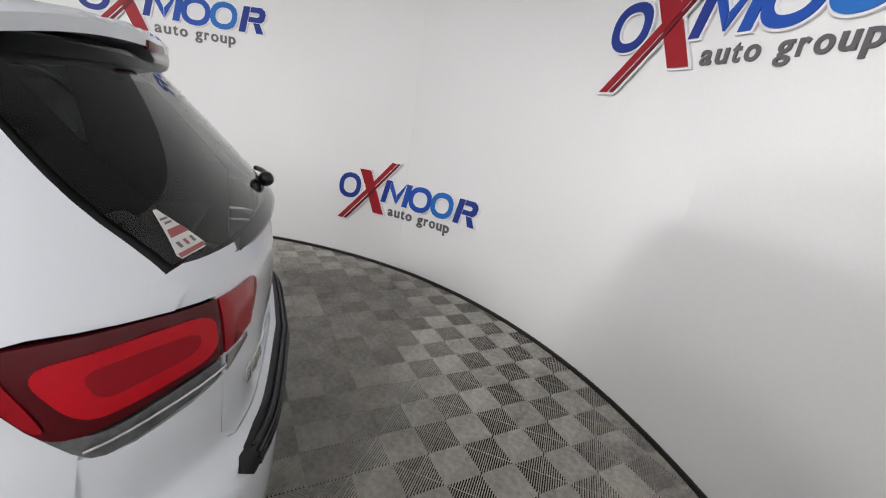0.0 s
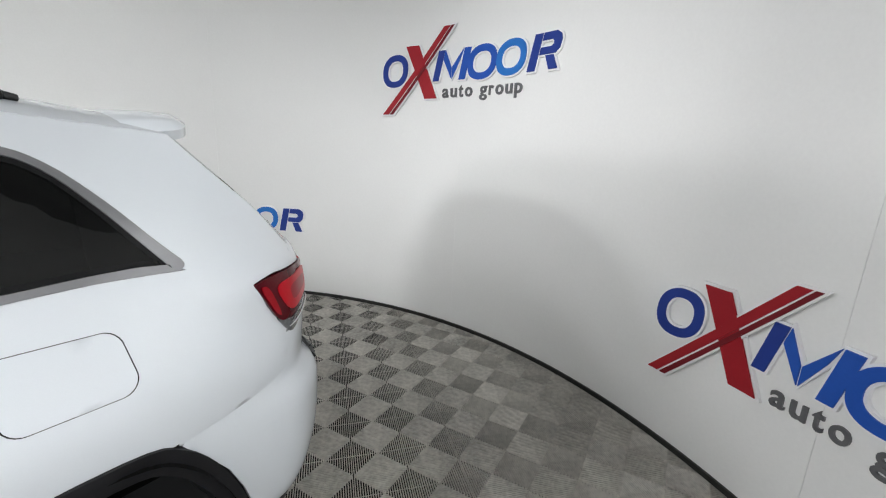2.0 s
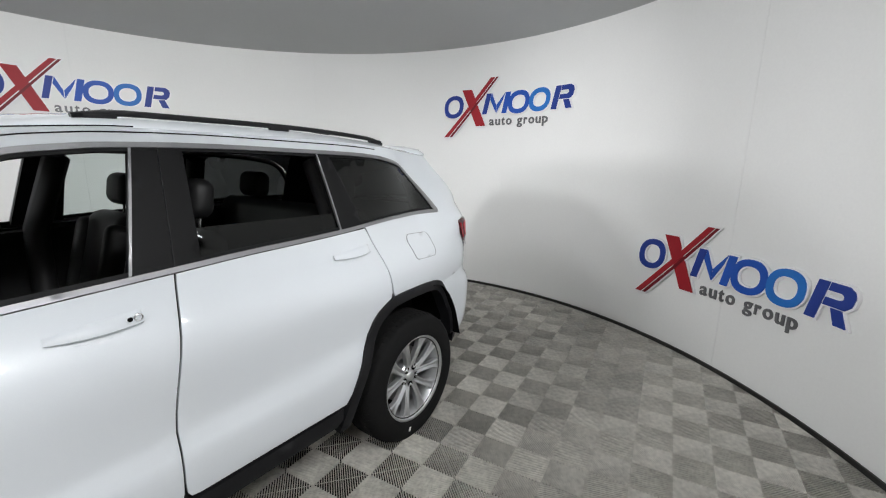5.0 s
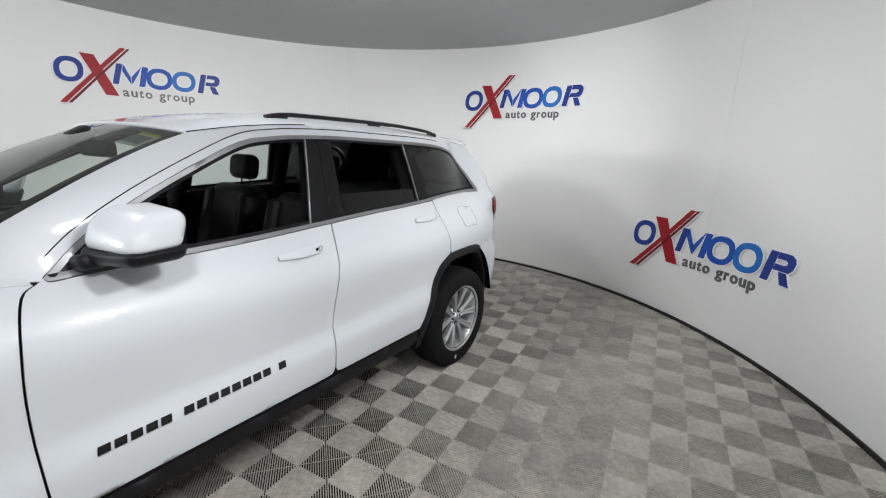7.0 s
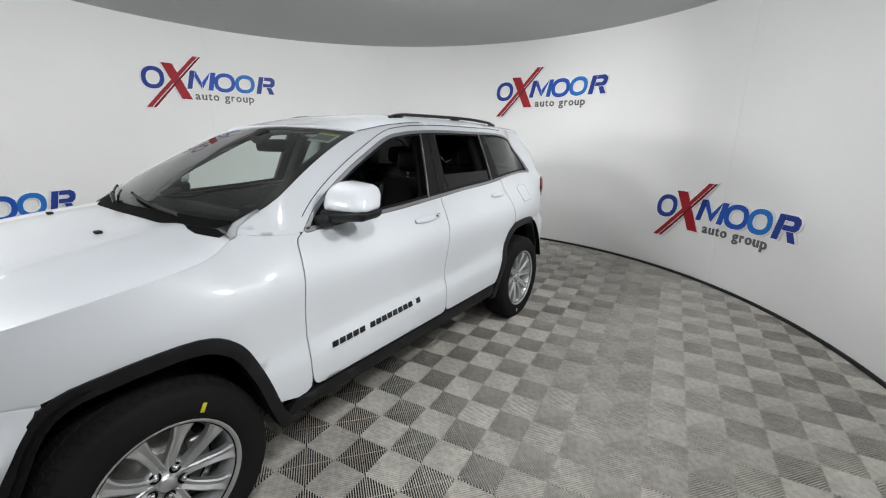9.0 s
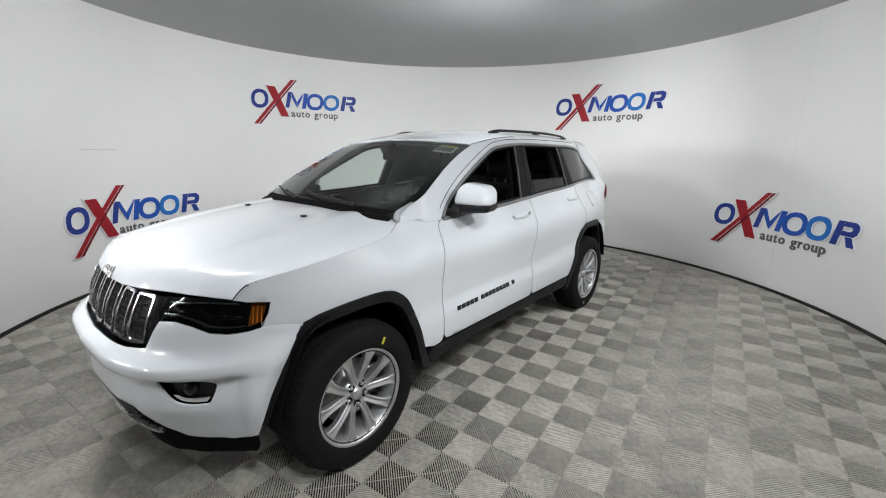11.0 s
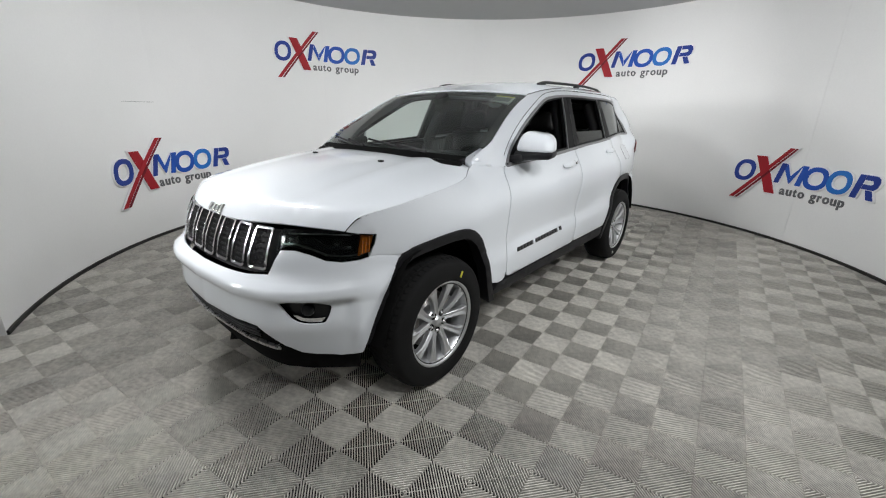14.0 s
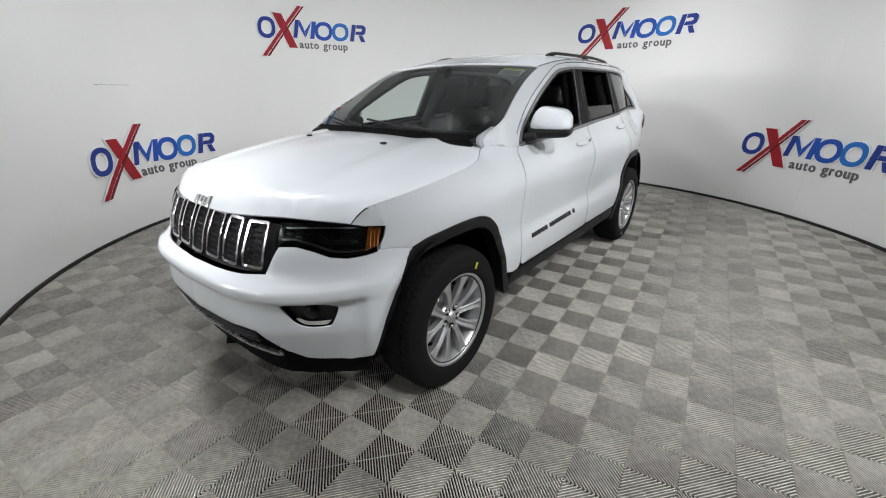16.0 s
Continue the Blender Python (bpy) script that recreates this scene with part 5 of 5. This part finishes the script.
# ---- wheels ----
def wheel(mx, side, front):
    root = empty("wheel", pose(mx, side * 0.813, 0.380, 0, 0, 0 if side > 0 else 180), car)
    R, rr = 0.380, 0.243
    prof = [(rr - 0.012, -0.105), (rr + 0.004, -0.118), (0.29, -0.126), (0.345, -0.118), (0.368, -0.098), (0.377, -0.06), (R, 0.0), (0.377, 0.06), (0.368, 0.098), (0.352, 0.113), (0.345, 0.116), (0.335, 0.1185), (0.30, 0.125), (0.27, 0.124), (rr + 0.012, 0.117), (rr + 0.006, 0.111), (rr - 0.012, 0.100)]
    tyre = solid("tyre", lathe(prof, 72), RUBBER, root, "black road tyre")
    bm = bmesh.new()
    for k in range(60):
        a = 6 * k
        for y, sl, dy in ((0.080, 14, 0.032), (0.040, -14, 0.032), (0.0, 14, 0.032), (-0.040, -14, 0.032), (-0.080, 14, 0.032)):
            r = 0.3785 - (0.0065 if abs(y) > 0.06 else 0.0)
            rbox(bm, (0.031, dy, 0.010), pose(0, 0, 0, 0, a + (3 if abs(y) == 0.040 else 0), 0) @ pose(0, y, r - 0.003, 0, 0, sl) @ pose(0, 0, 0, -22 * (1 if y > 0.06 else -1 if y < -0.06 else 0)), 0.002, 1)
    solid("tread", bm, RUBBER, tyre, smooth=False)
    rim = solid("rim", lathe([(0.237, -0.10), (0.225, -0.07), (0.210, 0.0), (0.216, 0.06), (0.230, 0.095), (0.240, 0.108), (0.251, 0.114), (0.254, 0.110), (0.248, 0.100), (0.242, 0.09)], 72), ALLOY, root, "silver alloy rim")
    # five pairs of spokes
    def spoke_mesh():
        verts, faces = [], []
        def spoke(r0, a0, r1, a1, w0, w1):
            n, k = 11, len(verts)
            for i in range(n):
                t = i / (n - 1)
                r, a = r0 + (r1 - r0) * t, radians(a0 + (a1 - a0) * t)
                w = w0 + (w1 - w0) * t + 0.014 * ease((t - 0.68) / 0.32) + 0.006 * ease((0.25 - t) / 0.25)
                y = 0.066 + 0.018 * math.sin(math.pi * t * 0.6) + 0.016 * t
                c, s_ = math.cos(a), math.sin(a)
                for dw, dy in ((-1, -0.030), (-1, -0.004), (-0.72, 0.0), (0.0, -0.007), (0.72, 0.0), (1, -0.004), (1, -0.030)):
                    verts.append((r * c - dw * w * s_, y + dy, r * s_ + dw * w * c))
            for i in range(n - 1):
                for j in range(7):
                    q = (j + 1) % 7
                    faces.append((k + 7 * i + j, k + 7 * i + q, k + 7 * i + 7 + q, k + 7 * i + 7 + j))
        return verts, faces, spoke
    for k in range(5):
        v, f, spoke = spoke_mesh()
        spoke(0.045, -24, 0.240, -16, 0.0165, 0.0225)
        spoke(0.045, 24, 0.240, 16, 0.0165, 0.0225)
        sp = solid("spoke", tri_mesh(v, f, "spoke"), ALLOY, rim)
        sp.matrix_basis = pose(0, 0, 0, 0, 72 * k + 18, 0)
        sp.data.set_sharp_from_angle(angle=radians(35))
    solid("hub", lathe([(0.0, 0.078), (0.026, 0.078), (0.031, 0.072), (0.033, 0.064), (0.062, 0.066), (0.078, 0.062), (0.085, 0.040), (0.085, 0.0)], 40), ALLOY, rim)
    for k in range(5):
        a = radians(72 * k + 54)
        solid("lug_nut", lathe([(0.0, 0.076), (0.007, 0.076), (0.0105, 0.070), (0.0115, 0.050)], 8), CHROME, rim).matrix_basis = pose(0.055 * math.cos(a), 0, 0.055 * math.sin(a))
        solid("nut_recess", lathe([(0.0115, 0.0655), (0.0200, 0.0685), (0.0200, 0.05)], 14), DEEP, rim).matrix_basis = pose(0.055 * math.cos(a), 0, 0.055 * math.sin(a))
    solid("brake_disc", lathe([(0.0, 0.02), (0.07, 0.02), (0.075, 0.0), (0.165, 0.0), (0.165, -0.022), (0.0, -0.022)], 48), STEEL, root)
    solid("brake_backing", lathe([(0.0, -0.04), (0.205, -0.04), (0.20, -0.06), (0.0, -0.06)], 40), DEEP, root)
    solid("caliper", boxed((0.075, 0.07, 0.13), pose(-0.135 if front else 0.135, -0.005, 0.03, 0, 0, 0), 0.015, 2), STEEL, root)
    return root, tyre


for mx, front in ((1.448, True), (-1.445, False)):
    for side in (1, -1):
        root, tyre = wheel(mx, side, front)
        if side > 0:
            a = 117 if front else -76
            solid("tyre_marking", boxed((0.015, 0.003, 0.036) if front else (0.016, 0.003, 0.026), pose(0, 0, 0, 0, 90 - a, 0) @ pose(0, 0.1255, 0.296, 0, 0, 0), 0.001, 1), YELLOW if front else PAPER, tyre, "paint mark on the tyre")

# ---- underbody ----
for nm, size, m, r in (("floor_pan", (1.95, 1.64, 0.12), pose(0.04, 0, 0.47), 0.03), ("chassis_rail", (4.25, 1.00, 0.22), pose(-0.02, 0, 0.43), 0.05),
                       ("engine_tray", (0.95, 1.02, 0.42), pose(1.50, 0, 0.70), 0.05), ("front_crossmember", (0.22, 1.30, 0.40), pose(2.02, 0, 0.58), 0.05),
                       ("rear_crossmember", (0.20, 1.10, 0.45), pose(-2.14, 0, 0.66), 0.05), ("boot_well", (0.95, 1.02, 0.40), pose(-1.50, 0, 0.72), 0.05),
                       ("axle", (0.09, 1.5, 0.09), pose(1.4575, 0, 0.38), 0.03), ("axle", (0.09, 1.5, 0.09), pose(-1.4575, 0, 0.38), 0.03)):
    solid(nm, boxed(size, m, r, 1), DEEP, car, smooth=False)

# ---- cabin ----
cabin = solid("cabin_floor", boxed((2.95, 1.60, 0.06), pose(-0.62, 0, 0.52), 0.02, 1), TRIM, car)
bm = bmesh.new()
rbox(bm, (0.42, 1.50, 0.30), pose(0.72, 0, 1.02, 0, 0, 0), 0.08, 3)
rbox(bm, (0.30, 1.50, 0.10), pose(0.92, 0, 1.165, 0, 8, 0), 0.04, 3)
rbox(bm, (0.20, 0.42, 0.08), pose(0.60, 0.37, 1.19, 0, 0, 0), 0.035, 3)
rbox(bm, (0.75, 0.26, 0.42), pose(0.10, 0, 0.76), 0.05, 3)
solid("dashboard", bm, TRIM, car, "black dashboard and centre console")
st = empty("steering_wheel", pose(0.40, 0.37, 1.10, 0, -65, 0), car)
bm = bmesh.new()
ringv, ringf = [], []
for i in range(32):
    a = 2 * math.pi * i / 32
    for j in range(8):
        b = 2 * math.pi * j / 8
        r = 0.185 + 0.015 * math.cos(b)
        ringv.append((r * math.cos(a), r * math.sin(a), 0.015 * math.sin(b)))
for i in range(32):
    for j in range(8):
        ringf.append((8 * i + j, 8 * ((i + 1) % 32) + j, 8 * ((i + 1) % 32) + (j + 1) % 8, 8 * i + (j + 1) % 8))
bm.free()
solid("wheel_ring", tri_mesh(ringv, ringf, "ring"), SEAT, st)
solid("wheel_boss", boxed((0.16, 0.13, 0.05), pose(0, 0, -0.02), 0.02, 3), TRIM, st)
for a in (90, 200, 340):
    solid("wheel_spoke", boxed((0.14, 0.035, 0.018), pose(0.10 * math.cos(radians(a)), 0.10 * math.sin(radians(a)), -0.01, 0, 0, a), 0.006, 2), TRIM, st)


def seat(x, y, w, rear=False):
    s = empty("rear_bench" if rear else "front_seat", pose(x, y, 0.50 if not rear else 0.54), car)
    bm = bmesh.new()
    rbox(bm, (0.50, w, 0.20), pose(0.10, 0, 0.22, 0, -6, 0), 0.07, 4)
    if not rear:
        for q in (-1, 1):
            rbox(bm, (0.46, 0.09, 0.22), pose(0.10, q * (w / 2 - 0.03), 0.25, 0, -6, 0), 0.04, 3)
    solid("cushion", bm, SEAT, s)
    bm = bmesh.new()
    rbox(bm, (0.17, w, 0.58), pose(-0.23, 0, 0.53, 0, -14, 0), 0.07, 4)
    if not rear:
        for q in (-1, 1):
            rbox(bm, (0.20, 0.09, 0.50), pose(-0.20, q * (w / 2 - 0.03), 0.52, 0, -14, 0), 0.04, 3)
    solid("backrest", bm, SEAT, s)
    for hy in ((-0.42, 0.42) if rear else (0.0,)):
        hr = solid("headrest", boxed((0.11, 0.25, 0.17), pose(-0.325, hy, 0.935 if not rear else 0.90, 0, -8, 0), 0.05, 5), SEAT, s, "black padded headrest")
        for q in (-0.05, 0.05):
            solid("headrest_post", tube([(-0.325, hy + q, 0.80), (-0.335, hy + q, 0.92)], 0.006, 8), CHROME, hr)
    return s


seat(-0.24, 0.38, 0.50)
seat(-0.24, -0.38, 0.50)
seat(-1.00, 0.0, 1.36, True)
solid("load_cover", boxed((0.75, 1.30, 0.03), pose(-1.75, 0, 1.10), 0.01, 2), TRIM, car)
mirr = empty("interior_mirror", pose(0.36, 0.0, 1.545), car)
solid("mirror_body", boxed((0.04, 0.25, 0.075), pose(0, 0.03, 0, 0, 0, 10), 0.02, 3), TRIM, mirr)
solid("mirror_stem", boxed((0.10, 0.10, 0.06), pose(0.05, 0, 0.055, 0, 30, 0), 0.02, 3), TRIM, mirr)
for s in (1, -1):
    for px_, q0, q1 in ((-0.30, (-0.26, 0.76, 1.20), (-0.36, 0.60, 1.60)), (-1.02, (-1.06, 0.74, 1.25), (-1.04, 0.60, 1.60))):
        solid("pillar_trim", tube([(q0[0], s * (q0[1] + 0.02), q0[2] - 0.5), (q0[0], s * q0[1], q0[2]), (q1[0], s * q1[1], q1[2])], 0.055, 8), TRIM, car)
    solid("rear_pillar_trim", sheet([(-1.70, 0.9), (-1.70, 1.64), (-1.93, 1.62), (-2.20, 1.28), (-2.2, 0.9)], [], lambda u, v: (u, s * (half(u, v) - 0.06), v), 0.1, 0.01, -s), TRIM, car)
    solid("door_card", sheet([(0.85, 0.50), (0.80, 1.17), (-0.2, 1.215), (-1.15, 1.27), (-1.75, 1.28), (-1.75, 0.95), (-1.25, 0.95), (-0.9, 0.5)], [], lambda u, v: (u, s * (half(u, v) - 0.075), v), 0.1, 0.02, -s), TRIM, car)

# ---- floor tiles: ribbed, open, 0.4 m square, each an object on one shared mesh ----
def tile_mesh():
    verts, faces = [], []

    def bar(ax, ay, bx, by, w, top, bottom, cut, lip):
        """One rib: a head with cut edges on a thinner web."""
        d = Vector((bx - ax, by - ay))
        if d.length < 0.004:
            return
        n = Vector((-d.y, d.x)).normalized() * w / 2
        ring = ((-0.4, bottom), (-1, top - lip), (-1, top - cut), (-1 + 2 * cut / w, top), (1 - 2 * cut / w, top), (1, top - cut), (1, top - lip), (0.4, bottom))
        k = len(verts)
        for x, y in ((ax, ay), (bx, by)):
            verts.extend((x + q * n.x, y + q * n.y, z) for q, z in ring)
        faces.extend((k + i, k + i + 1, k + i + 9, k + i + 8) for i in range(7))
        faces.extend([tuple(range(k + 7, k - 1, -1)), tuple(range(k + 8, k + 16))])

    h, n = 0.2, 24
    pitch = h * math.sqrt(2) / n
    for sx in (-1, 1):
        for sy in (-1, 1):
            for i in range(n):
                t = (i + 0.5) * pitch * math.sqrt(2)          # where the rib crosses the two sides
                if t <= h:
                    p, q = (t, 0.0), (0.0, t)
                else:
                    p, q = (h, t - h), (t - h, h)
                g = 0.0012
                fit = lambda v: min(max(v, g), h - g)
                bar(sx * fit(p[0]), sy * fit(p[1]), sx * fit(q[0]), sy * fit(q[1]), pitch * RIB, 0.0, -DEEP_T, 0.0006, 0.0048)
    for sx, sy in ((1, 1), (1, -1)):
        bar(-sx * (h - 0.002), -sy * (h - 0.002), sx * (h - 0.002), sy * (h - 0.002), 0.0016, -0.0048, -0.0080, 0.0003, 0.0024)
    return tri_mesh(verts, faces, "tile")


RIB, DEEP_T = 0.34, 0.0180
GRID_TURN, GRID_X, GRID_Y, SQUARE = 5.526, 0.0591, 0.0405, 0.2
tile_data = tile_mesh()
tile_data.materials.append(TILE)
grid_m = pose(GRID_X, GRID_Y, 0, 0, 0, GRID_TURN)
spots = []
for i in range(-16, 18):
    for j in range(-16, 18):
        p = grid_m @ Vector((2 * SQUARE * i, 2 * SQUARE * j, 0))
        r, a = math.hypot(p.x - CX, p.y - CY), math.degrees(math.atan2(p.y - CY, p.x - CX))
        if r < RAD + 0.22 or (OPEN_B < a < OPEN_A and r < RAD + 1.7):
            spots.append((i, j, (p - Vector((0.4, 1.2, 0))).length))
spots.sort(key=lambda s: s[2])
for i, j, _ in spots[:330]:
    ob = new("tile", tile_data)
    ob.parent = slab
    ob.matrix_basis = grid_m @ Matrix.Translation((2 * SQUARE * i, 2 * SQUARE * j, 0))
base_v = np.empty(len(tile_data.vertices) * 3)
tile_data.vertices.foreach_get("co", base_v)
base_v = base_v.reshape(-1, 3)
base_f = [tuple(p.vertices) for p in tile_data.polygons]
rest_v, rest_f = [], []
for i, j, _ in spots[330:]:
    k = len(rest_v)
    rest_v += [tuple(v) for v in base_v + np.array((2 * SQUARE * i, 2 * SQUARE * j, 0))]
    rest_f += [tuple(k + a for a in f) for f in base_f]
if rest_v:
    ob = solid("floor_tiles", tri_mesh(rest_v, rest_f, "tiles"), TILE, slab, smooth=False)
    ob.matrix_basis = grid_m
    ob["kind"] = "stuff"
